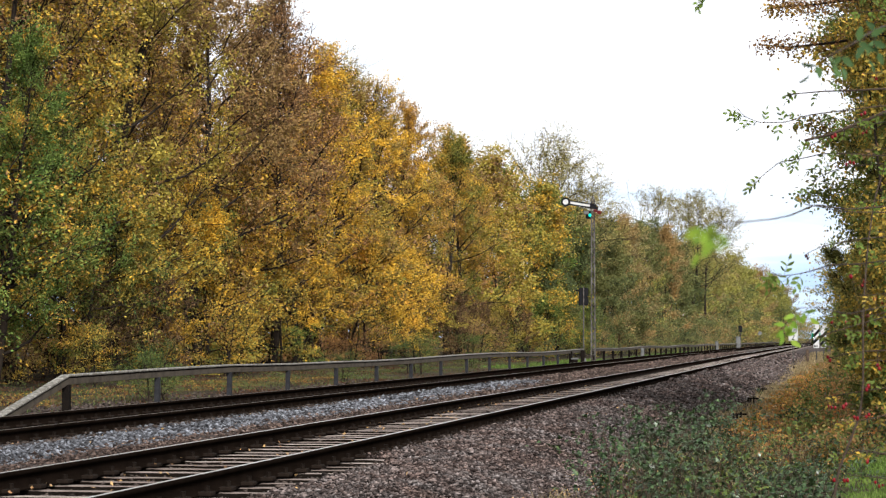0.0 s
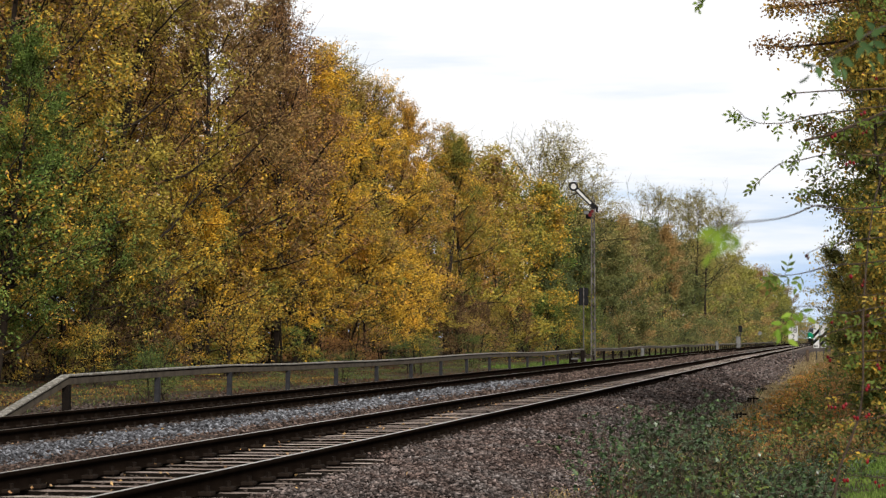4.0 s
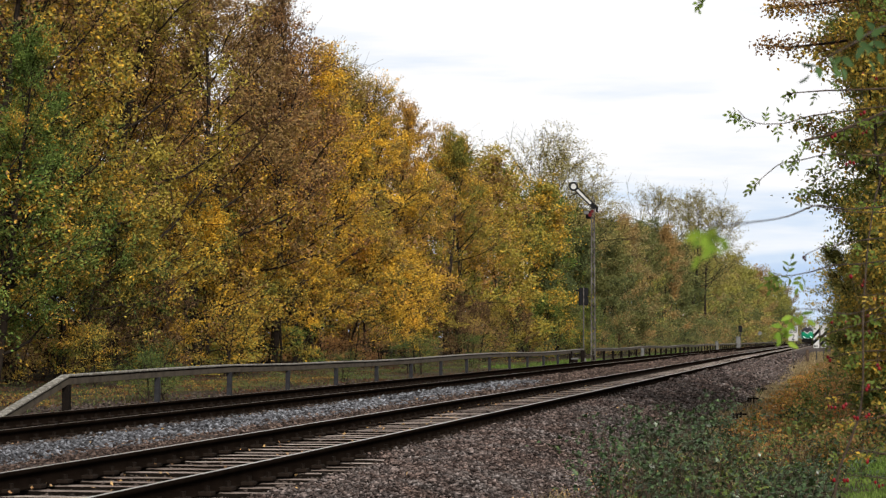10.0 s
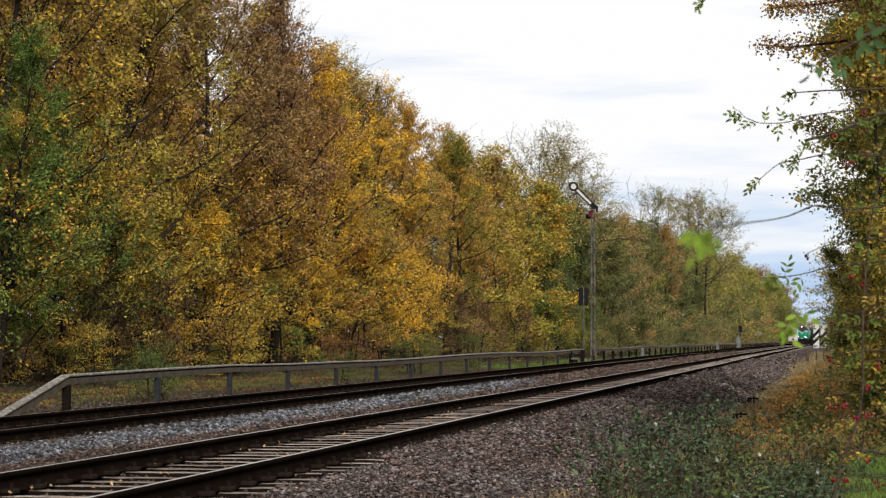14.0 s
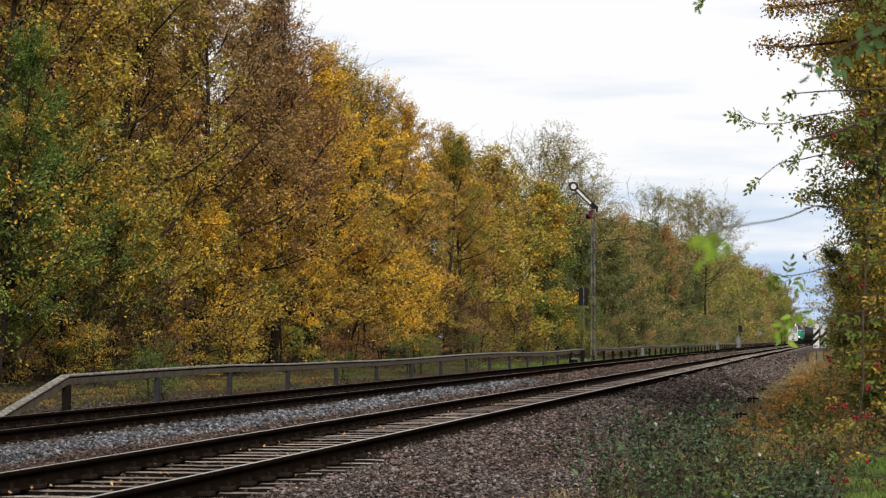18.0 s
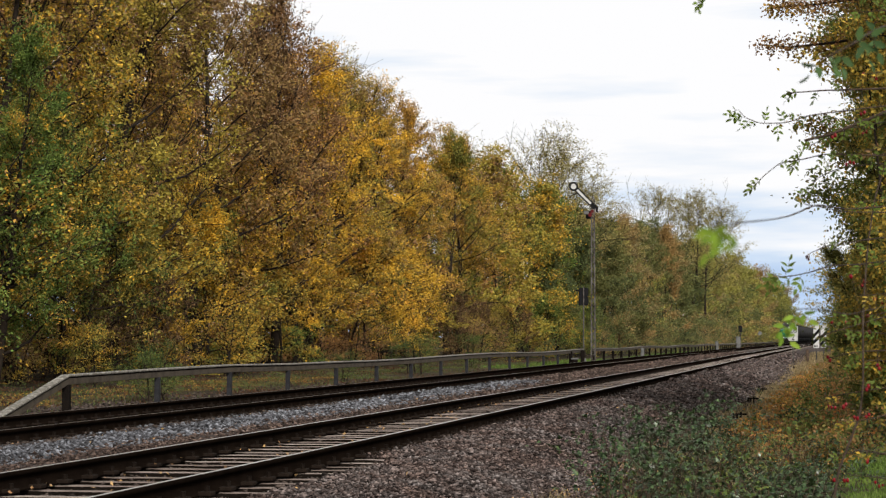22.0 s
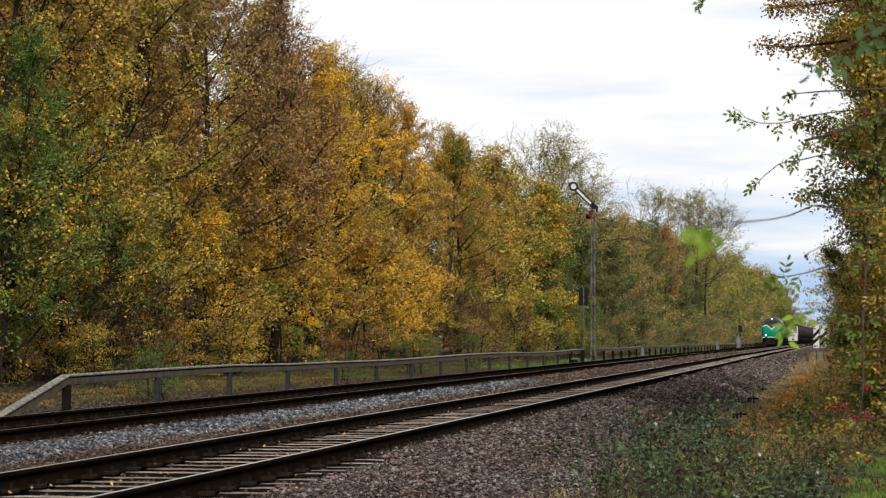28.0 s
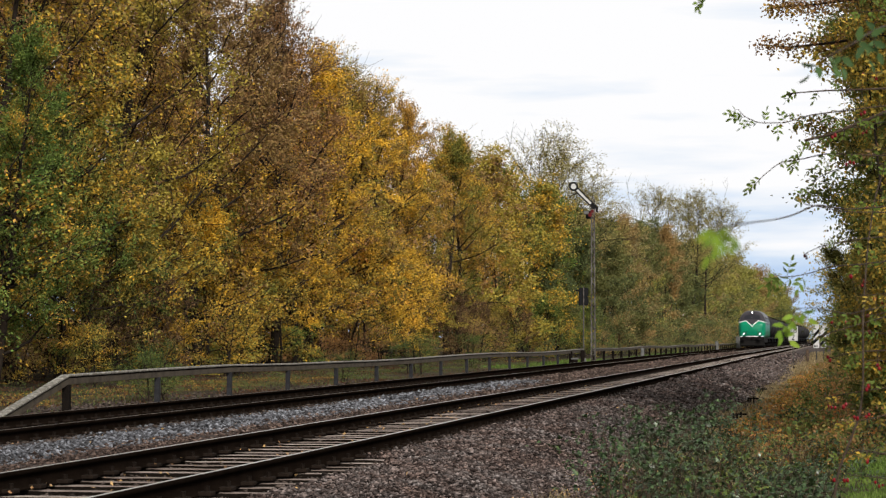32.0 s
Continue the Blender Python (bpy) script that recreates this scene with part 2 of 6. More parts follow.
GROUND = surface("verge_soil_and_grass", [(0.3, (0.024, 0.017, 0.012)), (0.48, (0.036, 0.028, 0.015)), (0.6, (0.055, 0.037, 0.022)), (0.75, (0.04, 0.044, 0.017))], 0.6, 14, 0.95, relief=0.8, dist=0.05)
BALLAST = surface("ballast_dust", [(0.3, (0.024, 0.018, 0.016)), (0.7, (0.085, 0.066, 0.059))], 0.9, 22, 0.95, relief=1.0, dist=0.05)
STONE = surface("brown_ballast_stone", [(0.2, (0.035, 0.027, 0.024)), (0.42, (0.105, 0.076, 0.067)), (0.6, (0.11, 0.097, 0.094)), (0.78, (0.26, 0.222, 0.206)), (0.95, (0.43, 0.395, 0.38))], 1.2, 40, 0.9, relief=0.3, island=1.0)
STONE_OLD = surface("old_brown_stone", [(0.25, (0.045, 0.031, 0.026)), (0.55, (0.10, 0.072, 0.06)), (0.8, (0.15, 0.125, 0.115))], 1.2, 40, 0.9, relief=0.3, island=0.9)
# Darker stone, laid between the sleepers and by the guard beam
STONE_DARK = surface("dark_brown_stone", [(0.25, (0.03, 0.023, 0.019)), (0.75, (0.085, 0.066, 0.057))], 1.2, 40, 0.9, relief=0.3, island=0.6)
STONE_GREY = surface("grey_ballast_stone", [(0.25, (0.06, 0.064, 0.073)), (0.75, (0.19, 0.2, 0.225))], 1.2, 40, 0.9, relief=0.3, island=1.0)
# Near-black sides: the shade of the gaps between sleepers is put into the colour
SLEEPER_SIDE = surface("gap_shade_sleeper_side", [(0.25, (0.005, 0.004, 0.003)), (0.75, (0.014, 0.011, 0.009))], 2.2, 40, 0.95, relief=0.5, spec=0.0)
def sleeper_build(n, l, b):
    """Bleached wood with long grain cracks, dark stains and a tone of its own for each sleeper."""
    v = coords(n)
    mp = n.new("ShaderNodeMapping")
    mp.inputs["Scale"].default_value = (1.2, 38.0, 6.0)
    l.new(v, mp.inputs[0])
    grain = noise_fac(n, l, 1.6, 5, 0.6, mp.outputs[0])
    c = ramp(n, l, grain, [(0.3, (0.085, 0.068, 0.06)), (0.5, (0.25, 0.212, 0.195)), (0.75, (0.42, 0.375, 0.355))])
    stain = noise_fac(n, l, 2.4, 5, 0.65, coords(n, "Generated"))
    c = mix(n, l, 0.75, c, ramp(n, l, stain, [(0.36, (0.35, 0.31, 0.28)), (0.6, (1.0, 1.0, 1.0))]), "MULTIPLY")
    oi = n.new("ShaderNodeObjectInfo").outputs["Random"]
    c = mix(n, l, 1.0, c, ramp(n, l, oi, [(0.0, (0.55, 0.5, 0.47)), (0.5, (0.9, 0.87, 0.85)), (1.0, (1.2, 1.18, 1.16))]), "MULTIPLY")
    l.new(c, b.inputs["Base Color"])
    bump(n, l, b, grain, 0.5, 0.01)


SLEEPER = mat("weathered_sleeper", sleeper_build, 0.9)
# Darker copy of SLEEPER; the darkness of far sleepers is put into the colour
SLEEPER_DARK = surface("darker_sleeper", [(0.25, (0.07, 0.056, 0.048)), (0.75, (0.22, 0.185, 0.165))], 1.4, 30, 0.95, relief=0.4)
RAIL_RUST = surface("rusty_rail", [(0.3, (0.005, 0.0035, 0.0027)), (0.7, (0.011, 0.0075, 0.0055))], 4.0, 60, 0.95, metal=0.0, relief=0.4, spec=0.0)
RAIL_TOP = surface("worn_rail_head", [(0.3, (0.42, 0.4, 0.38)), (0.7, (0.62, 0.6, 0.58))], 1.0, 90, 0.4, metal=0.8, relief=0.05)
RAIL_DULL = surface("dull_rail_head", [(0.3, (0.09, 0.07, 0.056)), (0.7, (0.16, 0.135, 0.115))], 1.0, 90, 0.5, metal=0.4, relief=0.05)
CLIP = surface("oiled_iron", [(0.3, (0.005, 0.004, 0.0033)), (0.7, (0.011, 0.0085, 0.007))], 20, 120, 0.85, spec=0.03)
FASTENER = surface("rusty_fastening", [(0.3, (0.006, 0.0045, 0.0036)), (0.7, (0.018, 0.0125, 0.0095))], 20, 120, 0.85, spec=0.03)
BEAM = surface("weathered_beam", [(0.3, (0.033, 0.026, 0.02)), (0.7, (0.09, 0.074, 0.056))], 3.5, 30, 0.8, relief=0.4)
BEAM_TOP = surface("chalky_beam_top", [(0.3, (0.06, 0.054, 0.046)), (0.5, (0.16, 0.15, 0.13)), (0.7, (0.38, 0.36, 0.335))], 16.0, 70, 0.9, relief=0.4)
POST_STEEL = surface("dark_post_steel", [(0.3, (0.012, 0.012, 0.014)), (0.7, (0.03, 0.03, 0.034))], 6, 60, 0.7, relief=0.3)
MAST = surface("rust_speckled_grey_paint", [(0.40, (0.028, 0.023, 0.019)), (0.6, (0.115, 0.107, 0.1))], 4, 50, 0.7, relief=0.3)
BLACK = surface("matt_black_paint", [(0.3, (0.006, 0.006, 0.007)), (0.7, (0.013, 0.013, 0.014))], 4, 50, 0.8, relief=0.1, spec=0.08)
WHITE = surface("white_enamel", [(0.3, (0.40, 0.40, 0.395)), (0.7, (0.52, 0.52, 0.51))], 3, 40, 0.45, relief=0.05)
GREYBOX = surface("pale_grey_cabinet", [(0.3, (0.085, 0.086, 0.083)), (0.7, (0.15, 0.15, 0.145))], 2, 40, 0.6, relief=0.1)
WOOD_POST = surface("old_post_wood", [(0.3, (0.045, 0.03, 0.022)), (0.7, (0.10, 0.07, 0.05))], 5, 50, 0.9, relief=0.5)
WIRE = surface("galvanised_wire", [(0.3, (0.35, 0.35, 0.35)), (0.7, (0.5, 0.5, 0.5))], 10, 80, 0.4, 0.7, relief=0.0)
RED = surface("signal_red", [(0.3, (0.07, 0.008, 0.009)), (0.7, (0.12, 0.011, 0.012))], 10, 80, 0.5, relief=0.0)
# Near-black hip colour, for one twig only
DARK_HIP = surface("near_black_hip_skin", [(0.3, (0.02, 0.008, 0.008)), (0.7, (0.045, 0.014, 0.013))], 30, 160, 0.5, relief=0.0)
HIP = surface("rose_hip_skin", [(0.3, (0.12, 0.007, 0.010)), (0.7, (0.2, 0.010, 0.013))], 30, 160, 0.3, relief=0.0)
LOCO_GREEN = surface("locomotive_green", [(0.3, (0.003, 0.15, 0.077)), (0.7, (0.0045, 0.19, 0.10))], 0.8, 30, 0.3, relief=0.0)
LOCO_GREY = surface("locomotive_dark_grey", [(0.3, (0.024, 0.022, 0.026)), (0.7, (0.045, 0.041, 0.047))], 0.8, 30, 0.35, relief=0.0)
LOCO_WHITE = surface("locomotive_white", [(0.3, (0.62, 0.64, 0.63)), (0.7, (0.75, 0.76, 0.75))], 2, 30, 0.4, relief=0.0)
FRAME = surface("sooty_underframe", [(0.3, (0.006, 0.006, 0.006)), (0.7, (0.014, 0.013, 0.012))], 2, 30, 0.9, relief=0.2, spec=0.08)
TANK = surface("sooty_tank_paint", [(0.3, (0.012, 0.012, 0.013)), (0.7, (0.026, 0.023, 0.021))], 0.7, 20, 0.75, relief=0.1, spec=0.06)


def glass_mat(name, col, rough=0.08):
    def build(n, l, b):
        b.inputs["Base Color"].default_value = (*col, 1)
        b.inputs["Specular IOR Level"].default_value = 0.3
    return mat(name, build, rough)


def glow_mat(name, col, power):
    def build(n, l, b):
        b.inputs["Base Color"].default_value = (*col, 1)
        b.inputs["Emission Color"].default_value = (*col, 1)
        b.inputs["Emission Strength"].default_value = power
    return mat(name, build, 0.2)


CABGLASS = glass_mat("dark_cab_glass", (0.010, 0.010, 0.014), 0.3)
LAMP_ON = glow_mat("lit_headlamp", (1.0, 0.97, 0.9), 9.0)
GREEN_LENS = glow_mat("lit_green_lens", (0.02, 0.75, 0.55), 0.45)


# ---- mesh helpers ----
def mesh_np(name, verts, faces, material):
    """A mesh of faces with one count of corners, from arrays."""
    me = bpy.data.meshes.new(name)
    v, f = np.asarray(verts, np.float32), np.asarray(faces, np.int32)
    me.vertices.add(len(v))
    me.vertices.foreach_set("co", v.ravel())
    me.loops.add(f.size)
    me.loops.foreach_set("vertex_index", f.ravel())
    me.polygons.add(len(f))
    me.polygons.foreach_set("loop_start", np.arange(0, f.size, f.shape[1], dtype=np.int32))
    me.update(calc_edges=True)
    if material:
        me.materials.append(material)
    return me


def part(name, bm, material, parent=None, label="", smooth=False):
    """Links a bmesh (or a ready mesh) as one object, under a thing or a part."""
    if isinstance(bm, bmesh.types.BMesh):
        me = bpy.data.meshes.new(name)
        bmesh.ops.recalc_face_normals(bm, faces=bm.faces)
        bm.to_mesh(me)
        bm.free()
        if material:
            me.materials.append(material)
    else:
        me = bm
    if smooth:
        me.polygons.foreach_set("use_smooth", np.ones(len(me.polygons), dtype=bool))
    ob = new(name, me)
    if parent:
        ob.parent = parent
    if label:
        tagged(ob, label)
    return ob


def thing(name, m, label, category, group="", kind=""):
    ob = new(name)
    ob.empty_display_size = 0.2
    ob.matrix_basis = m
    return tagged(ob, label, category, group, kind)


def box(bm, x0, x1, y0, y1, z0, z1, bevel=0.0, m=None):
    r = bmesh.ops.create_cube(bm, size=1.0)
    vs = r["verts"]
    bmesh.ops.scale(bm, verts=vs, vec=(x1 - x0, y1 - y0, z1 - z0))
    bmesh.ops.translate(bm, verts=vs, vec=((x0 + x1) / 2, (y0 + y1) / 2, (z0 + z1) / 2))
    if bevel:
        es = list({e for v in vs for e in v.link_edges})
        r = bmesh.ops.bevel(bm, geom=es, offset=bevel, segments=1, affect="EDGES", profile=0.5)
        vs = list({v for f in r["faces"] for v in f.verts} | {v for v in vs if v.is_valid})
    if m is not None:
        bmesh.ops.transform(bm, matrix=m, verts=vs)
    return bm


def boxed(*args, **kw):
    return box(bmesh.new(), *args, **kw)


def rod(bm, a, b, r0, r1=None, n=10, caps=True):
    a, b = Vector(a), Vector(b)
    r1 = r0 if r1 is None else r1
    r = bmesh.ops.create_cone(bm, cap_ends=caps, segments=n, radius1=r0, radius2=r1, depth=(b - a).length)
    q = (b - a).to_track_quat("Z", "Y").to_matrix().to_4x4()
    bmesh.ops.transform(bm, matrix=Matrix.Translation((a + b) / 2) @ q, verts=r["verts"])
    return bm


def rodded(*args, **kw):
    return rod(bmesh.new(), *args, **kw)


def tubes(paths, sides=5):
    """Tapered tubes along paths [(points, radii)]; arrays of verts and quads."""
    V, F, base = [], [], 0
    ring = np.arange(sides) * 2 * np.pi / sides
    for pts, rad in paths:
        p = np.asarray(pts, float)
        d = np.gradient(p, axis=0)
        d /= np.linalg.norm(d, axis=1)[:, None] + 1e-9
        ref = np.where(abs(d[:, 2:3]) > 0.9, np.array([[1.0, 0, 0]]), np.array([[0, 0, 1.0]]))
        u = np.cross(d, ref)
        u /= np.linalg.norm(u, axis=1)[:, None] + 1e-9
        w = np.cross(d, u)
        r = np.asarray(rad, float)[:, None, None]
        V.append((p[:, None] + r * (np.cos(ring)[None, :, None] * u[:, None] + np.sin(ring)[None, :, None] * w[:, None])).reshape(-1, 3))
        k = len(p)
        i = (np.arange(k - 1)[:, None] * sides + np.arange(sides)[None]).ravel()
        j = (np.arange(k - 1)[:, None] * sides + (np.arange(sides)[None] + 1) % sides).ravel()
        F.append(np.stack([i, j, j + sides, i + sides], 1) + base)
        base += k * sides
    return np.concatenate(V), np.concatenate(F)


def unit(v):
    return v / (np.linalg.norm(v, axis=-1, keepdims=True) + 1e-9)


def leaves(rng, centres, length, width, flat=0.7, droop=0.0, corners=4):
    """One pointed four-cornered leaf a centre, folded a little along its rib; arrays of verts and quads."""
    n = len(centres)
    nrm = unit(rng.normal(size=(n, 3)) * np.array([1, 1, 0.8]) + np.array([0, 0, flat]))
    t = rng.normal(size=(n, 3)) + np.array([0, 0, -droop])
    t = unit(t - nrm * (t * nrm).sum(1, keepdims=True))
    s = np.cross(nrm, t)
    L = (length * rng.uniform(0.65, 1.35, n))[:, None]
    W = (width * rng.uniform(0.65, 1.35, n))[:, None]
    if corners == 3:
        V = np.stack([centres - t * L / 2 - s * W * 0.5, centres - t * L / 2 + s * W * 0.5, centres + t * L / 2], 1).reshape(-1, 3)
        return V, np.arange(3 * n).reshape(n, 3)
    V = np.stack([centres - t * L / 2, centres + s * W / 2 + nrm * W * 0.18 - t * L * 0.06, centres + t * L / 2, centres - s * W / 2 + nrm * W * 0.18 - t * L * 0.06], 1).reshape(-1, 3)
    return V, np.arange(4 * n).reshape(n, 4)


# ---- trees and shrubs ----
def bend(rng, a, d, length, n, wob, lift=0.0):
    """Points of a wandering branch."""
    pts, d = [np.array(a, float)], np.array(d, float)
    for _ in range(n):
        d = unit(d + rng.normal(size=3) * wob + np.array([0, 0, lift]))
        pts.append(pts[-1] + d * length / n)
    return np.array(pts)


def tree_meshes(seed, h, r, n_leaf, leaf, crown_from=0.12, clumps=170, thin=0.0, clump_r=0.55, steep=0.75, stems=1, subs=7, fine=2, girth=1.0, twig=1.0):
    """Trunk, branches and crown of a tree h high with a crown r wide to each side. thin: the share of its outer twigs that is bare."""
    rng = np.random.default_rng(seed)
    trunk, limbs, twigs, tips = [], [], [], []
    for k in range(stems):
        lean = rng.normal(size=2) * (0.04 + 0.10 * (stems > 1 and girth == 1.0))
        tp = bend(rng, (0.35 * (stems > 1) * rng.normal(), 0.35 * (stems > 1) * rng.normal(), -0.1), (lean[0], lean[1], 1), h * 0.86, 9, 0.05, 0.03)
        tr = np.linspace(0.014 * h + 0.05, 0.02, 10) / (1 + 0.35 * (stems > 1)) * girth
        trunk.append((tp, tr))
        nl = max(7, int(22 / stems))
        for i in range(nl):
            u = crown_from + (0.97 - crown_from) * (i + rng.uniform(0, 0.8)) / nl
            q = np.array([np.interp(u * 9, range(10), tp[:, c]) for c in range(3)])
            az = i * 2.4 + rng.uniform(-0.5, 0.5)
            prof = (math.sin(math.pi * min(1, 0.12 + 0.88 * (u - crown_from) / (1 - crown_from))) ** 0.55) * (1 - 0.25 * u)
            ll = r * rng.uniform(0.75, 1.15) * max(0.35, prof) * 1.15
            el = steep * rng.uniform(0.5, 1.2) + 0.5 * max(0, u - 0.6)
            lp = bend(rng, q, (math.cos(az) * math.cos(el), math.sin(az) * math.cos(el), math.sin(el)), ll, 5, 0.12, 0.05)
            rr = float(np.interp(u * 9, range(10), tr)) * 0.36
            limbs.append((lp, np.linspace(rr, 0.012, 6)))
            for j in range(subs):
                w = rng.uniform(0.35, 1.0)
                q2 = np.array([np.interp(w * 5, range(6), lp[:, c]) for c in range(3)])
                d2 = unit(unit(lp[-1] - lp[0]) + rng.normal(size=3) * 0.75 + np.array([0, 0, 0.25]))
                l2 = ll * rng.uniform(0.25, 0.5)
                bp = bend(rng, q2, d2, l2, 3, 0.16, 0.05)
                twigs.append((bp, np.linspace(max(0.012, rr * 0.35), 0.006, 4) * twig))
                tips += [bp[1], bp[2], bp[3]]
                for _ in range(fine):
                    q3 = bp[rng.integers(1, 4)]
                    d3 = unit(d2 + rng.normal(size=3) * 0.9 + np.array([0, 0, 0.3]))
                    tw = bend(rng, q3, d3, l2 * 0.6, 3, 0.15)
                    twigs.append((tw, np.linspace(0.009, 0.004, 4) * twig))
                    tips.append(tw[-1])
    tips = np.array(tips)
    low = tips[:, 2].min()
    keep = rng.random(len(tips)) > thin * np.clip((tips[:, 2] - low) / (h - low), 0, 1) ** (1 if thin < 0.7 else 0.3)
    tips = tips[keep]
    pick = tips[rng.integers(0, len(tips), clumps)] if clumps < len(tips) else tips
    size = rng.uniform(0.35, 1.2, len(pick)) ** 2 + 0.1
    which = rng.choice(len(pick), n_leaf, p=size / size.sum())
    c = pick[which] + rng.normal(size=(n_leaf, 3)) * (clump_r * size[which] ** 0.5)[:, None] * np.array([1, 1, 0.36])
    c[:, 2] = np.maximum(c[:, 2], 0.15)
    V, F = leaves(rng, c, leaf, leaf * 0.62)
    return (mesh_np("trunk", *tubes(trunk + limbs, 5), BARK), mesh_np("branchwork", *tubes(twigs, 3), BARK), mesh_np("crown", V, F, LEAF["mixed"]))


def at_share(path, w):
    k = w * (len(path) - 1)
    i = min(int(k), len(path) - 2)
    return path[i] + (path[i + 1] - path[i]) * (k - i)


def broadleaf_meshes(seed, h, r, n_leaf, leaf, crown_from=0.1, limbs=26, subs=9, twigs=3, thin=0.2, low_el=0.1, top_el=1.15, spread=0.11, gaps=0.25, stems=1, girth=1.0, taper=0.68, corners=4):
    """A broadleaf tree: rising limbs that fork into boughs and twigs, with leaves strung along the twigs.
    thin: the share of its upper twigs that is bare; gaps: the share of its boughs that is nearly bare."""
    rng = np.random.default_rng(seed)
    wood, fine, carriers, weights = [], [], [], []
    for k in range(stems):
        lean = rng.normal(size=2) * (0.05 + 0.12 * (stems > 1))
        foot = np.array([rng.normal() * 0.3, rng.normal() * 0.3, 0.0]) * (stems > 1)
        tp = bend(rng, foot + np.array([0, 0, -0.15]), (lean[0], lean[1], 1), h * 0.88, 10, 0.06, 0.03)
        tr = np.linspace(0.011 * h + 0.05, 0.015, 11) * girth
        wood.append((tp, tr))
        nl = max(6, limbs // stems)
        for i in range(nl):
            u = crown_from + (0.99 - crown_from) * ((i + rng.uniform(0, 0.9)) / nl) ** 0.9
            v = (u - crown_from) / (1 - crown_from)
            q = at_share(tp, u)
            az = i * 2.4 + rng.uniform(-0.6, 0.6)
            ll = r * rng.uniform(0.75, 1.2) * (0.62 + 0.5 * math.sin(math.pi * min(1, 0.2 + 0.75 * v))) * (1 - taper * v * v)
            el = low_el + (top_el - low_el) * v + rng.normal() * 0.15
            lp = bend(rng, q, (math.cos(az) * math.cos(el), math.sin(az) * math.cos(el), math.sin(el)), ll, 6, 0.14, 0.07)
            rr = float(np.interp(u * 10, range(11), tr)) * 0.42
            wood.append((lp, np.linspace(max(rr, 0.022), 0.012, 7)))
            full = rng.uniform(0.5, 1.5)
            for j in range(subs):
                w = 0.22 + 0.78 * (j + rng.random()) / subs
                q2 = at_share(lp, w)
                d2 = unit(unit(lp[-1] - lp[0]) * 0.8 + rng.normal(size=3) * 0.6 + np.array([0, 0, 0.22]))
                l2 = r * rng.uniform(0.22, 0.42) * (1.25 - 0.5 * w)
                bp = bend(rng, q2, d2, l2, 3, 0.16, 0.05)
                fine.append((bp, np.linspace(max(0.014, rr * 0.3), 0.008, 4)))
                bare = rng.random() < gaps or rng.random() < thin * v
                wt = (0.06 if bare else 1.0) * rng.uniform(0.5, 1.5) * full
                carriers.append(bp)
                weights.append(wt * 1.2)
                for _ in range(twigs):
                    d3 = unit(d2 + rng.normal(size=3) * 0.75 + np.array([0, 0, 0.15]))
                    tw = bend(rng, at_share(bp, rng.uniform(0.25, 1)), d3, l2 * rng.uniform(0.45, 0.8), 3, 0.18)
                    fine.append((tw[[0, 3]], [0.008, 0.004]))
                    carriers.append(tw)
                    weights.append(wt)
    C = np.array(carriers)
    wts = np.array(weights)
    which = rng.choice(len(C), n_leaf, p=wts / wts.sum())
    f = 0.1 + 2.9 * rng.random(n_leaf)
    i = np.minimum(f.astype(int), 2)
    f = (f - i)[:, None]
    c = C[which, i] * (1 - f) + C[which, i + 1] * f
    c = c + rng.normal(size=(n_leaf, 3)) * spread * np.array([1, 1, 0.7]) + np.array([0, 0, -0.04])
    c[:, 2] = np.maximum(c[:, 2], 0.12)
    k = h / np.percentile(c[:, 2], 99.7)
    wood = [(p * np.array([1, 1, k]), q) for p, q in wood]
    fine = [(p * np.array([1, 1, k]), q) for p, q in fine]
    c[:, 2] *= k
    V, F = leaves(rng, c, leaf, leaf * (0.66 if corners == 4 else 0.9), 1.25, 0.0, corners)
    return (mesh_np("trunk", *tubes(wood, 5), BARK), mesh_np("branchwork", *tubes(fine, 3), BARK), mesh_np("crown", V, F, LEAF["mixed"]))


def plant(name, meshes, m, leaf, label, category, group, scale=1.0):
    ob = thing(name, m @ Matrix.Scale(scale, 4), label, category, group)
    ob.matrix_basis = m
    ob.scale = (scale, scale, scale)
    for nm, me in zip(("trunk", "branchwork", "crown"), meshes):
        o = part(nm, me, None, ob)
        if nm == "branchwork":
            tagged(o, kind="stuff")
        if nm == "crown":
            o.material_slots[0].link = "OBJECT"
            o.material_slots[0].material = LEAF[leaf]
    return ob


def upright(s, off, z=0.0, spin=0.0):
    p = line(s, off, z)
    return Matrix.Translation(p) @ Matrix.Rotation(spin, 4, "Z")


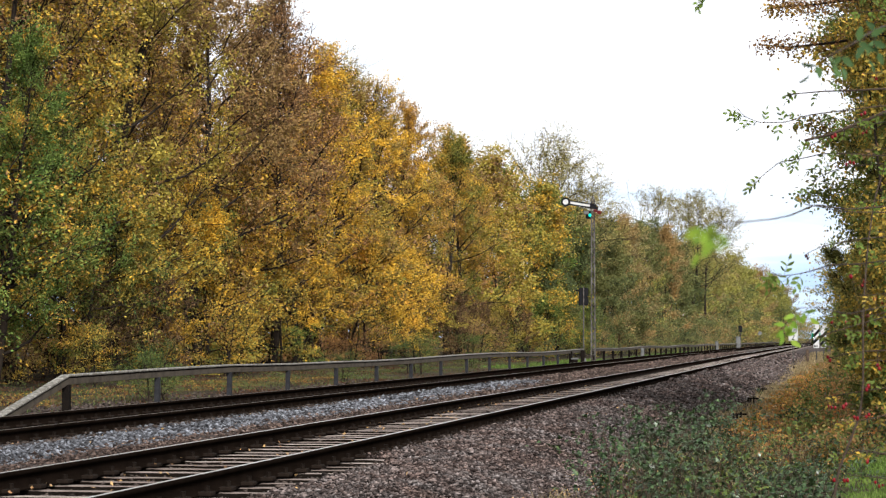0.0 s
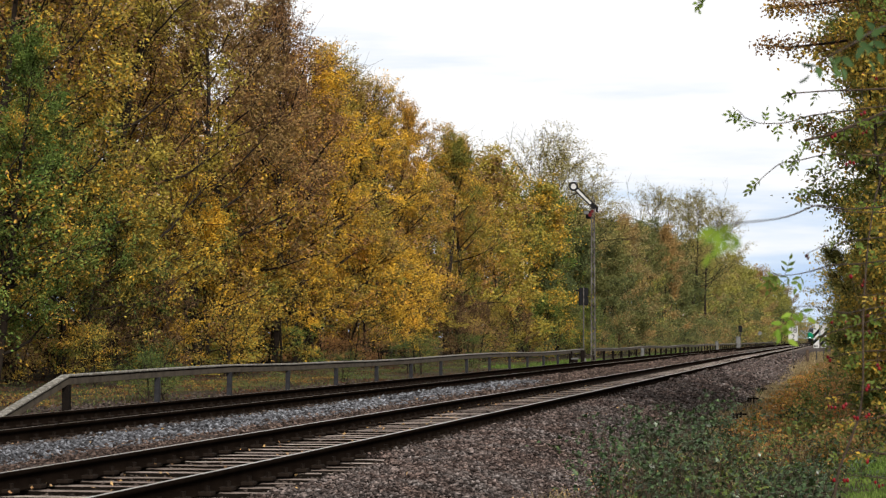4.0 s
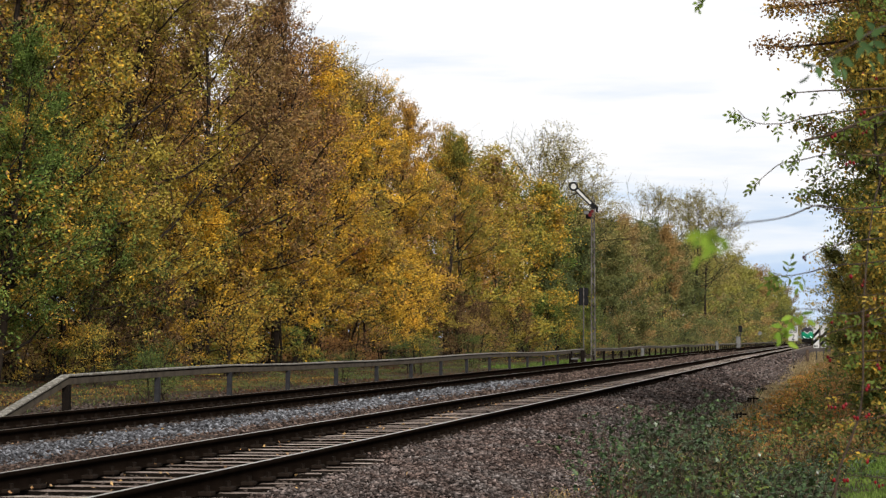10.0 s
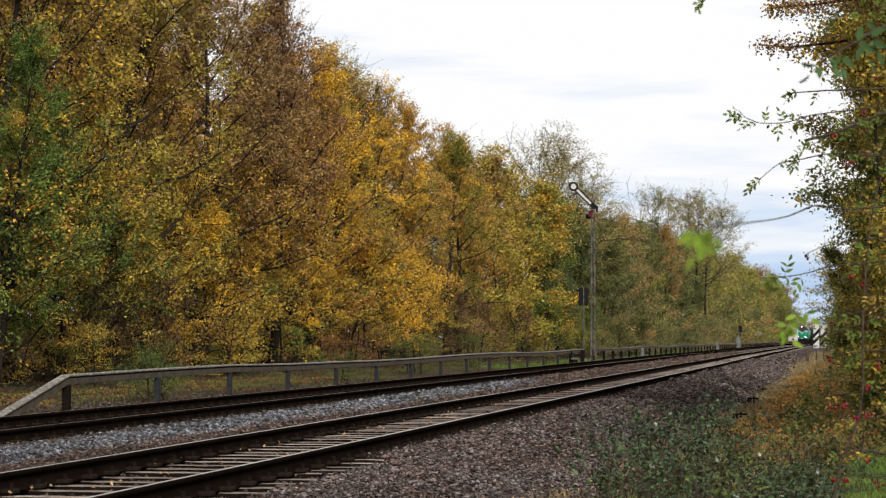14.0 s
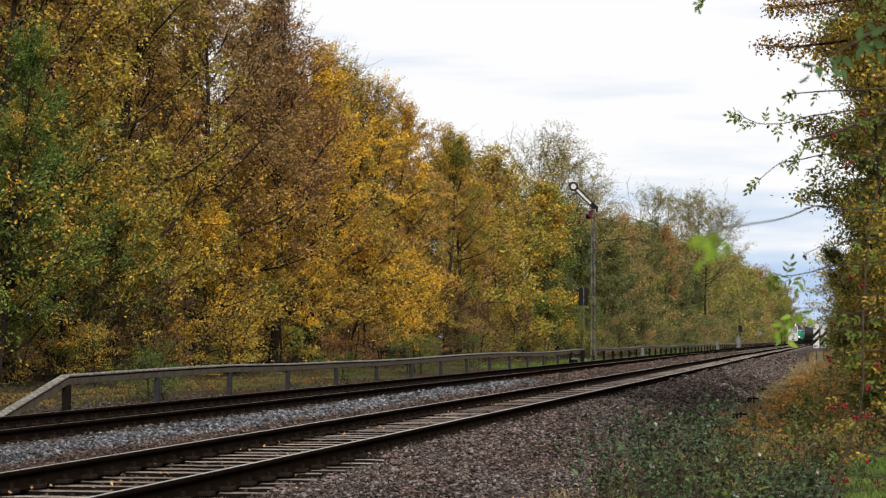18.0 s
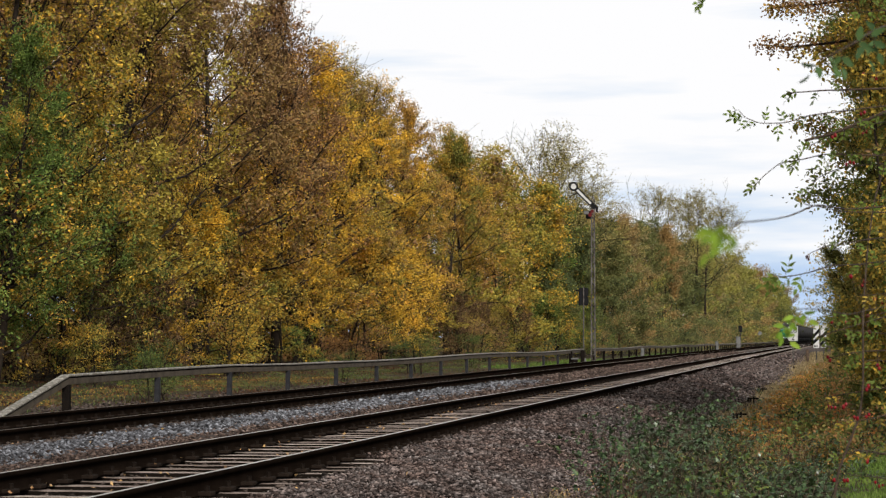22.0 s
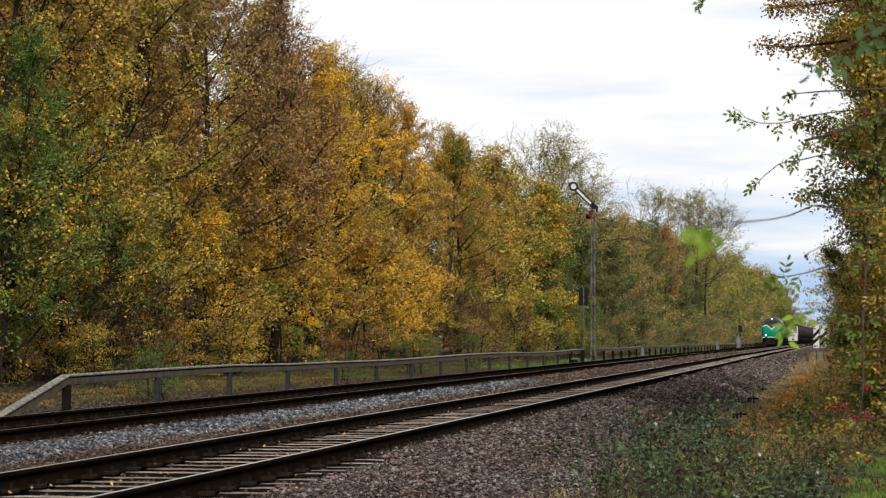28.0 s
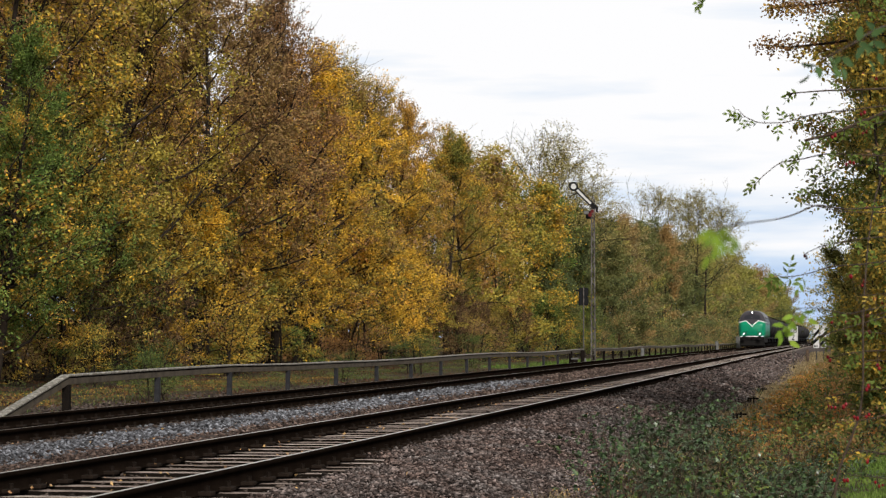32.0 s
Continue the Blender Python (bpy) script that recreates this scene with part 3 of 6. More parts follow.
# ================= the ground and the track =================
def build_ground():
    ss = np.concatenate([np.arange(-2400, -40, 120), np.arange(-40, 240, 2.0), np.arange(240, 900, 12), np.arange(900, 3000, 100)])
    oo = np.concatenate([np.arange(-2400, -60, 180), np.arange(-60, -7.7, 1.3), [-7.7, -7.0, 0, 2.9], np.arange(3.2, 16, 0.8), np.arange(16, 60, 4), np.arange(60, 2400, 180)])
    S, O = np.meshgrid(ss, oo, indexing="ij")
    P = line_np(S.ravel(), O.ravel(), 0.0)
    z = ground_z(P[:, 0], P[:, 1]) - 0.03
    o = O.ravel()
    z += np.where((o > -7.75) & (o < 3.1), -0.12, 0.0)
    z += np.interp(o, [-60, -30, -16, -10, 5.0, 9.0, 20], [0.6, 0.6, 0.25, 0.0, 0.0, 0.35, 0.6])
    P[:, 2] = z - drop(S.ravel())
    n, m = len(ss), len(oo)
    i = (np.arange(n - 1)[:, None] * m + np.arange(m - 1)[None]).ravel()
    F = np.stack([i, i + 1, i + m + 1, i + m], 1)[:, ::-1]
    g = part("ground", mesh_np("ground", P, F, GROUND), None, smooth=True)
    tagged(g, "rough autumn verge of soil, grass and leaf litter", "ground", kind="structure")


def verge_z(s, off):
    p = line(s, off)
    return float(ground_z(p.x, p.y)) - 0.03 + float(np.interp(off, [-60, -30, -16, -10, 5.0, 9.0, 20], [0.6, 0.6, 0.25, 0.0, 0.0, 0.35, 0.6]))


def build_bed():
    ss = np.concatenate([np.arange(-40, 120, 1.0), np.arange(120, 1150, 8.0)])
    oo = np.array([BED[0][0]] + list(np.arange(-7.3, 3.1, 0.2)) + [BED[-1][0]])
    S, O = np.meshgrid(ss, oo, indexing="ij")
    P = line_np(S.ravel(), O.ravel(), 0.0)
    rng = np.random.default_rng(5)
    o = O.ravel()
    crib = (abs(o) < 1.4) | (abs(o - FAR) < 1.4)
    P[:, 2] = bed_z(o) + rng.normal(size=len(P)) * np.where(crib, 0.003, 0.012) - np.where(crib, 0.0, 0.01) - drop(S.ravel())
    n, m = len(ss), len(oo)
    i = (np.arange(n - 1)[:, None] * m + np.arange(m - 1)[None]).ravel()
    F = np.stack([i, i + 1, i + m + 1, i + m], 1)[:, ::-1]
    tagged(part("ballast_bed", mesh_np("ballast_bed", P, F, BALLAST), None), "dusty brown ballast bed under both tracks", "track bed", kind="structure")


def stones(name, rng, s, off, size, material, label):
    """Broken ballast stones lying on the bed: rough eight-sided lumps."""
    n = len(s)
    c = line_np(s, off, 0.0)
    c[:, 2] = np.where((off > 0.8) & (off < 1.24) & (s > 23), 0.392, bed_z(off)) + size * (0.14 + 0.3 * rng.normal(size=n)) - drop(s)
    base = np.array([(1, 0, 0), (-1, 0, 0), (0, 1, 0), (0, -1, 0), (0, 0, 1), (0, 0, -1)], float)
    tri = np.array([(0, 2, 4), (2, 1, 4), (1, 3, 4), (3, 0, 4), (2, 0, 5), (1, 2, 5), (3, 1, 5), (0, 3, 5)])
    v = base[None] * rng.uniform(0.5, 1.15, (n, 6, 1)) + rng.normal(size=(n, 6, 3)) * 0.22
    v[..., 0] *= rng.uniform(0.75, 1.7, (n, 1))
    a = rng.uniform(0, 2 * np.pi, n)
    b = rng.uniform(-0.9, 0.9, n)
    ca, sa, cb, sb = np.cos(a)[:, None], np.sin(a)[:, None], np.cos(b)[:, None], np.sin(b)[:, None]
    x, y, z = v[..., 0], v[..., 1], v[..., 2] * 0.55
    y, z = y * cb - z * sb, y * sb + z * cb
    x, y = x * ca - y * sa, x * sa + y * ca
    V = np.stack([x, y, z], -1) * (size * 0.62)[:, None, None] + c[:, None]
    F = (tri[None] + (np.arange(n) * 6)[:, None, None]).reshape(-1, 3)
    tagged(part(name, mesh_np(name, V.reshape(-1, 3), F, material), None), label, "gravel", kind="stuff")


def scatter(rng, s0, s1, o0, o1, per_m2):
    n = int((s1 - s0) * (o1 - o0) * per_m2)
    return rng.uniform(s0, s1, n), rng.uniform(o0, o1, n)


def build_gravel():
    rng = np.random.default_rng(11)
    for nm, o0, o1, material, label, dens in (
            ("shoulder_gravel", 1.2, 3.25, STONE, "reddish brown broken stone on the ballast shoulder", 1.0),
            ("old_gravel", -2.25, -1.1, STONE_OLD, "brown older ballast beside the near track", 0.65),
            ("fresh_gravel", -3.42, -2.0, STONE_GREY, "fresh pale grey ballast between the tracks", 1.0)):
        S, O, Z = [], [], []
        bands = ((13, 26, 900, 0.029), (26, 40, 560, 0.035), (40, 60, 400, 0.045), (60, 110, 180, 0.056), (110, 180, 26, 0.09))
        for s0, s1, k, size in bands[:3] if nm == "fresh_gravel" else bands:
            if s0 >= 60 and nm == "old_gravel":
                o0 = -3.42
            s, o = scatter(rng, s0, s1, o0, o1, k * dens)
            S.append(s), O.append(o), Z.append(np.full(len(s), size) * rng.uniform(0.5, 1.6, len(s)))
        if nm == "shoulder_gravel":
            s, o = scatter(rng, 13, 46, 1.0, 1.24, 80)
            S.append(s), O.append(o + 0.12 * (rng.random(len(s)) - 0.5)), Z.append(rng.uniform(0.025, 0.055, len(s)))
            for s0, s1, k, size in ((23, 34, 420, 0.036), (34, 46, 420, 0.043), (46, 60, 160, 0.055), (60, 120, 45, 0.09)):
                s, o = scatter(rng, s0, s1, 0.84, 1.24, k)
                S.append(s), O.append(o), Z.append(np.full(len(s), size) * rng.uniform(0.6, 1.5, len(s)))
        stones(nm, rng, np.concatenate(S), np.concatenate(O), np.concatenate(Z), material, label)
    s, o = scatter(rng, 32, 75, -11.6, -7.4, 70)
    o = o - 0.8 * rng.random(len(s)) ** 2
    stones("old_rubble", rng, s, o, rng.uniform(0.05, 0.12, len(s)), STONE_DARK, "dark old rubble on the soil under the guard beam")
    S, O, Z = [], [], []
    for c in (0.0, FAR):
        s, o = scatter(rng, 12, 40, c - 1.2, c + 1.2, 110)
        S.append(s), O.append(o), Z.append(rng.uniform(0.022, 0.05, len(s)))
        s, o = scatter(rng, 40, 70, c - 1.2, c + 1.2, 26)
        S.append(s), O.append(o), Z.append(rng.uniform(0.02, 0.045, len(s)))
    s, o = scatter(rng, 13, 45, FAR + 0.86, FAR + 1.34, 380)
    S.append(s), O.append(o), Z.append(rng.uniform(0.03, 0.06, len(s)))
    o = np.concatenate(O)
    stones("crib_gravel", rng, np.concatenate(S), o, np.concatenate(Z), STONE_DARK, "dark brown stones between the sleepers")


def rail_profile():
    """Half the outline of a flat-bottomed rail, from the foot's edge to the middle of its head."""
    return [(0.0625, -0.150), (0.0625, -0.140), (0.022, -0.128), (0.009, -0.113), (0.008, -0.060), (0.013, -0.046), (0.0315, -0.036), (0.034, -0.012), (0.028, -0.0015), (0.019, 0.0)]


def build_rail(parent, off, shiny):
    half = rail_profile()
    prof = [(-x, z) for x, z in half] + [(x, z) for x, z in reversed(half)]
    ss = np.concatenate([np.arange(-30, 200, 2.0), np.arange(200, 1150, 10.0)])
    V = np.concatenate([line_np(ss, np.full(len(ss), off + x), RAIL + z)[:, None] for x, z in prof], 1)
    k = len(prof)
    n = len(ss)
    i = (np.arange(n - 1)[:, None] * k + np.arange(k)[None]).ravel()
    j = (np.arange(n - 1)[:, None] * k + (np.arange(k)[None] + 1) % k).ravel()
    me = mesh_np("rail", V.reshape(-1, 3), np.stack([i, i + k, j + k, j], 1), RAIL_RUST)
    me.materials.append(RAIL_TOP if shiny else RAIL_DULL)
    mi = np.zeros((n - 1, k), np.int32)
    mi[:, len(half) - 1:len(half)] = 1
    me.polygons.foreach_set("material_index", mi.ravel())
    return part("rail", me, None, parent, "rusty rail with a polished head" if shiny else "rusty rail with a dull worn head")


def sleeper_mesh(seed, top):
    """A split, worn sleeper: its edges wander and its top is dished."""
    rng = random.Random(seed)
    n = 14
    bm = bmesh.new()
    rings = []
    for i in range(n + 1):
        x = -1.28 + 2.56 * i / n + (rng.uniform(-0.03, 0.03) if i in (0, n) else 0)
        a, b = 0.08 + rng.uniform(-0.022, 0.012), 0.08 + rng.uniform(-0.022, 0.012)
        z = rng.uniform(-0.006, 0.0)
        rings.append([bm.verts.new(v) for v in ((x, -a, -0.16), (x, -a, z - 0.006), (x, -a + 0.012, z), (x, b - 0.012, z - rng.uniform(0, 0.004)), (x, b, z - 0.007), (x, b, -0.16))])
    for p, q in zip(rings[:-1], rings[1:]):
        for j in range(5):
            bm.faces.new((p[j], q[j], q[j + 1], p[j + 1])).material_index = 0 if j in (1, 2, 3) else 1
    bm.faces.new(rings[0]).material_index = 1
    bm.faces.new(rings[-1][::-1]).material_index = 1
    bmesh.ops.recalc_face_normals(bm, faces=bm.faces)
    me = bpy.data.meshes.new("sleeper")
    bm.to_mesh(me)
    bm.free()
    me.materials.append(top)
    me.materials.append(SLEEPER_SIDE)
    return me


def build_track(off, label, n_single, shiny, top):
    track = thing("railway_track", Matrix.Identity(4), label, "railway track", "two parallel tracks")
    for side in (-0.7525, 0.7525):
        build_rail(track, off + side, shiny)
    shapes = [sleeper_mesh(k, top) for k in range(6)]
    bm = bmesh.new()
    for sx in (-1, 1):
        box(bm, sx * 0.1 - 0.05, sx * 0.1 + 0.05, -0.075, 0.075, 0.0, 0.035, bevel=0.008)
        rod(bm, (sx * 0.105, 0, 0.02), (sx * 0.105, 0, 0.075), 0.02, n=6)
    cm = bpy.data.meshes.new("rail_clip")
    bm.to_mesh(cm)
    bm.free()
    cm.materials.append(FASTENER)
    rng = random.Random(int(off * 10) + 3)
    Vs, Fs, base = [], [], 0
    sl = RAIL - 0.150 + 0.004
    for i in range(900):
        s = 9.0 + 0.6 * i
        jig = rng.uniform(-0.02, 0.02)
        if i < n_single:
            o = new("sleeper", shapes[rng.randrange(6)])
            o.parent = track
            o.matrix_basis = on_line(s + jig, off + rng.uniform(-0.02, 0.02), sl - 0.006 - rng.uniform(0, 0.012)) @ Matrix.Rotation(rng.uniform(-0.02, 0.02), 4, "Z")
            if i < n_single * 0.6:
                for side in (-0.7525, 0.7525):
                    c = new("rail_clip", cm)
                    c.parent = track
                    c.matrix_basis = on_line(s + jig, off + side, sl - 0.004)
        else:
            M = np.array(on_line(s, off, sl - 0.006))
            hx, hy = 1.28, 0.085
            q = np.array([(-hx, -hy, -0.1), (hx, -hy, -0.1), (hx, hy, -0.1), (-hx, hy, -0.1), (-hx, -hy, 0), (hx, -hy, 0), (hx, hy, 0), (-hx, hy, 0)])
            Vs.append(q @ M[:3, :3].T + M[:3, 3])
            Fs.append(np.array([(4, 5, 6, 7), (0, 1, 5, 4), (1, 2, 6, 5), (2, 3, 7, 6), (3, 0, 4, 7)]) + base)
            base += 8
    o = part("distant_sleepers", mesh_np("distant_sleepers", np.concatenate(Vs), np.concatenate(Fs), SLEEPER_DARK), None, track)
    tagged(o, "darker brown sleepers further down the line", kind="stuff")


build_ground()
build_bed()
build_track(0.0, "near railway track with polished rusty rails on pale worn sleepers", 240, True, SLEEPER)
build_track(FAR, "far railway track with dark rusty rails on darker brown sleepers", 150, False, SLEEPER_DARK)
build_gravel()


# ================= the guard beam beside the far track =================
GUARD = -7.0
GTOP = RAIL + 0.405


def build_guard():
    g = thing("guard_rail", Matrix.Identity(4), "long weathered grey guard beam on dark steel posts beside the line", "guard rail")
    first, n = 36.8, 92
    zs = lambda i: GTOP + 0.03 * math.sin(i * 0.9) - 0.02 * (i == 3) + 0.02 * min(2, i) * 0.5
    pb = boxed(-0.045, 0.045, -0.06, 0.06, -0.95, -0.16, bevel=0.008)
    pm = bpy.data.meshes.new("post")
    pb.to_mesh(pm)
    pb.free()
    pm.materials.append(POST_STEEL)
    pb = boxed(-0.06, 0.06, -0.06, 0.06, -0.95, -0.166, bevel=0.008)
    old = bpy.data.meshes.new("post")
    pb.to_mesh(old)
    pb.free()
    old.materials.append(CLIP)
    gaps = {15}
    for i in range(n):
        s = first + 5.0 * i
        if i < n - 1 and i not in gaps:
            a, b = line(s, GUARD, zs(i)), line(s + 5.0, GUARD, zs(i + 1))
            beam(g, a, b)
        if i < 90:
            p = new("post", pm if 0 < i < 15 else old)
            p.parent = g
            p.matrix_basis = on_line(s, GUARD + 0.02, zs(i))
    beam(g, line(first - 5.2, GUARD - 0.02, -0.02), line(first, GUARD, zs(0)), "sloping beam end running down to the ground")


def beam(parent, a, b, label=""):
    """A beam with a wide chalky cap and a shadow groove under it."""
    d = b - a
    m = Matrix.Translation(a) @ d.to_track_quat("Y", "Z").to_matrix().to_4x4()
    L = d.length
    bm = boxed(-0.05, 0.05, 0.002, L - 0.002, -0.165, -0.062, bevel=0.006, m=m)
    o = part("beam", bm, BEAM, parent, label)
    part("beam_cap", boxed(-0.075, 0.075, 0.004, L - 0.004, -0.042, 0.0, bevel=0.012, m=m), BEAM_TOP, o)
    # Recessed near-black strip: the shade under the cap is put into its colour
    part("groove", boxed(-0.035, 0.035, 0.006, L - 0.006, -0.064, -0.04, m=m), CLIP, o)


build_guard()


# ================= signals, boards and trackside fittings =================
def lattice_mast(parent, h, w0, w1, panels):
    """Four corner angles and zigzag lacing on each face."""
    for sx in (-1, 1):
        for sy in (-1, 1):
            bm = bmesh.new()
            rod(bm, (sx * w0 / 2, sy * w0 / 2, 0), (sx * w1 / 2, sy * w1 / 2, h), 0.046, n=4)
            part("mast_angle", bm, MAST, parent)
    for i in range(panels):
        za, zb = h * i / panels, h * (i + 1) / panels
        wa, wb = w0 + (w1 - w0) * i / panels, w0 + (w1 - w0) * (i + 1) / panels
        k = 1 if i % 2 else -1
        bm = bmesh.new()
        for f in (-1, 1):
            rod(bm, (-k * wa / 2, f * wa / 2, za), (k * wb / 2, f * wb / 2, zb), 0.024, n=4)
            rod(bm, (f * wa / 2, k * wa / 2, za), (f * wb / 2, -k * wb / 2, zb), 0.024, n=4)
        part("lacing", bm, MAST, parent)


def build_semaphore():
    base = Vector((7.238, 111.700, 0.280))
    face = math.atan2(base.x, base.y)
    sem = thing("semaphore_signal", Matrix.Translation(base) @ Matrix.Rotation(-face, 4, "Z"), "tall lattice semaphore signal with a black-edged white arm", "railway signal")
    part("footing", boxed(-0.3, 0.3, -0.3, 0.3, -0.45, 0.1, bevel=0.03), GREYBOX, sem, "pale concrete footing")
    lattice_mast(sem, 7.95, 0.19, 0.12, 30)
    part("mast_head", rodded((0, 0, 7.95), (0, 0, 8.1), 0.07, 0.02, n=8), MAST, sem)
    bm = boxed(-0.05, 0.26, -0.02, 0.06, 7.48, 7.58, bevel=0.01)
    box(bm, 0.14, 0.24, -0.05, 0.05, 7.3, 7.5, bevel=0.02)
    part("bracket", bm, BLACK, sem)
    part("lamp_housing", boxed(-0.36, -0.06, -0.1, 0.1, 6.98, 7.36, bevel=0.05), BLACK, sem)
    part("lamp_hood", boxed(-0.44, -0.2, -0.2, -0.102, 7.18, 7.36, bevel=0.02), GREYBOX, sem, "pale lamp hood")
    part("green_lens", rodded((-0.14, -0.15, 7.15), (-0.14, -0.1, 7.15), 0.07, n=16), GREEN_LENS, sem, "glowing green lens")
    # the arm on its pivot: a disc at the tip, a long white blade with a black edge
    arm = part("signal_arm", arm_mesh(1.36, 0.225, 0.095), BLACK, sem, "black arm edge with a round tip")
    arm.matrix_basis = pose(0.03, -0.22, 7.57)
    inner = part("arm_face", arm_mesh(1.36, 0.13, 0.042, 0.18), WHITE, arm, "white enamel arm face")
    inner.matrix_basis = pose(0, -0.02, 0)
    spect = part("spectacle", spectacle_mesh(), RED, sem, "red glass spectacle")
    spect.matrix_basis = pose(0.03, -0.26, 7.4)
    return arm, spect


def arm_mesh(length, disc, half, start=0.0):
    bm = bmesh.new()
    rod(bm, (-length, -0.012, 0), (-length, 0.012, 0), disc, n=28)
    box(bm, -length + (0.235 if start else disc * 0.8), -start + 0.12 * (start == 0), -0.0118, 0.0118, -half * 1.25, half * 1.25)
    return bm


def spectacle_mesh():
    bm = bmesh.new()
    rod(bm, (-0.17, -0.01, -0.24), (-0.17, 0.01, -0.24), 0.095, n=18)
    box(bm, -0.14, 0.0, -0.011, 0.011, -0.15, 0.0)
    return bm


ARM, SPECT = build_semaphore()


def build_back_of_signal():
    sig = thing("light_signal", Matrix.Translation((6.975, 115.000, 0.000)) @ Matrix.Rotation(-0.06, 4, "Z"), "slim light signal seen from behind, black backboard on a grey pole", "railway signal")
    part("pole", rodded((0, 0, -0.2), (0, 0, 4.05), 0.035, n=10), MAST, sig)
    part("backboard", boxed(-0.24, 0.24, 0.055, 0.1, 3.12, 4.0, bevel=0.03), BLACK, sig)
    part("lamp_case", boxed(-0.17, 0.17, 0.1, 0.3, 3.2, 3.9, bevel=0.04), BLACK, sig)
    part("junction_box", boxed(-0.13, 0.13, -0.14, -0.052, 0.1, 0.5, bevel=0.02), GREYBOX, sig)
    part("visor", boxed(-0.46, -0.2, 0.05, 0.12, 3.82, 3.9, bevel=0.01), BLACK, sig)


build_back_of_signal()


def small_fittings():
    # dwarf signal with its cabinet, and marker posts far down the line
    p = thing("dwarf_signal", Matrix.Translation((37.2, 290.0, -0.2)) @ Matrix.Scale(1.14, 4), "small dark dwarf signal on a post down the line", "railway signal")
    part("pole", rodded((0, 0, -0.1), (0, 0, 2.2), 0.05, n=8), MAST, p)
    part("lamp_case", boxed(-0.2, 0.2, -0.12, 0.12, 2.05, 2.8, bevel=0.06), BLACK, p)
    p = thing("relay_cabinet", Matrix.Translation((36.5, 287.0, -0.2)) @ Matrix.Scale(1.2, 4), "pale grey relay cabinet beside the line", "cabinet")
    part("body", boxed(-0.2, 0.2, -0.2, 0.2, -0.2, 1.42, bevel=0.03), GREYBOX, p)
    part("lid", boxed(-0.22, 0.22, -0.22, 0.22, 1.422, 1.5, bevel=0.02), GREYBOX, p)
    p = thing("marker_post", Matrix.Translation((27.75, 235.0, -0.12)) @ Matrix.Scale(1.09, 4), "white concrete marker post in front of the guard beam", "post")
    part("shaft", boxed(-0.16, 0.16, -0.12, 0.12, -0.3, 1.02, bevel=0.04), GREYBOX, p)
    part("cap", boxed(-0.13, 0.13, -0.09, 0.09, 1.022, 1.14, bevel=0.03), GREYBOX, p)
    p = thing("marker_post", Matrix.Translation((11.867, 138.000, 0.000)), "pale concrete marker post in the guard beam", "post")
    part("shaft", boxed(-0.1, 0.1, -0.1, 0.1, -0.3, 0.9, bevel=0.03), GREYBOX, p)
    p = thing("stop_board", Matrix.Translation((51.4, 376.0, -0.3)) @ Matrix.Scale(1.25, 4), "small round board on a thin grey pole", "sign")
    part("pole", rodded((0, 0, -0.2), (0, 0, 2.1), 0.04, n=8), MAST, p)
    part("board", rodded((0, -0.06, 1.95), (0, -0.03, 1.95), 0.25, n=20), GREYBOX, p)
    # stakes and a wire wheel by the semaphore
    for q, hh, w in (((5.835, 106.000, 0.000), 0.9, 0.16), ((6.437, 107.000, 0.000), 0.95, 0.18)):
        p = thing("cable_stake", Matrix.Translation(q), "short rusty steel stake beside the signal", "post", "rusty stakes at the signal")
        part("shaft", boxed(-w / 2, w / 2, -0.06, 0.06, -0.3, hh, bevel=0.02), CLIP, p)
    p = thing("cable_drum", Matrix.Translation((6.016, 106.000, 0.100)), "low dark wire wheel box beside the signal", "wire wheel")
    part("case", boxed(-0.14, 0.14, -0.2, 0.2, -0.15, 0.42, bevel=0.03), CLIP, p)
    part("lid", boxed(-0.17, 0.17, -0.22, 0.22, 0.422, 0.5, bevel=0.02), GREYBOX, p)


small_fittings()


def text_mesh(body, size, material, parent, m, name="lettering"):
    cu = bpy.data.curves.new(name, "FONT")
    cu.body, cu.size, cu.align_x, cu.align_y, cu.extrude = body, size, "CENTER", "CENTER", 0.004
    tmp = new("tmp", cu)
    dg = bpy.context.evaluated_depsgraph_get()
    me = bpy.data.meshes.new_from_object(tmp.evaluated_get(dg))
    bpy.data.objects.remove(tmp)
    me.name = name
    me.materials.clear()
    me.materials.append(material)
    o = part(name, me, None, parent)
    o.matrix_basis = m
    return o


def km_board():
    p = thing("kilometre_board", Matrix.Translation((17.971, 119.000, 0.000)) @ Matrix.Rotation(-0.15, 4, "Z"), "white kilometre board with black figures on a grey pole", "sign")
    part("pole", rodded((0, 0, -0.1), (0, 0, 2.05), 0.035, n=8), MAST, p)
    bd = part("board", boxed(-0.24, 0.24, -0.06, -0.036, 1.36, 2.1, bevel=0.012), WHITE, p)
    text_mesh("28", 0.42, BLACK, bd, pose(0, -0.064, 1.9, 90, 0, 0))
    text_mesh("2", 0.42, BLACK, bd, pose(0, -0.064, 1.53, 90, 0, 0))


km_board()


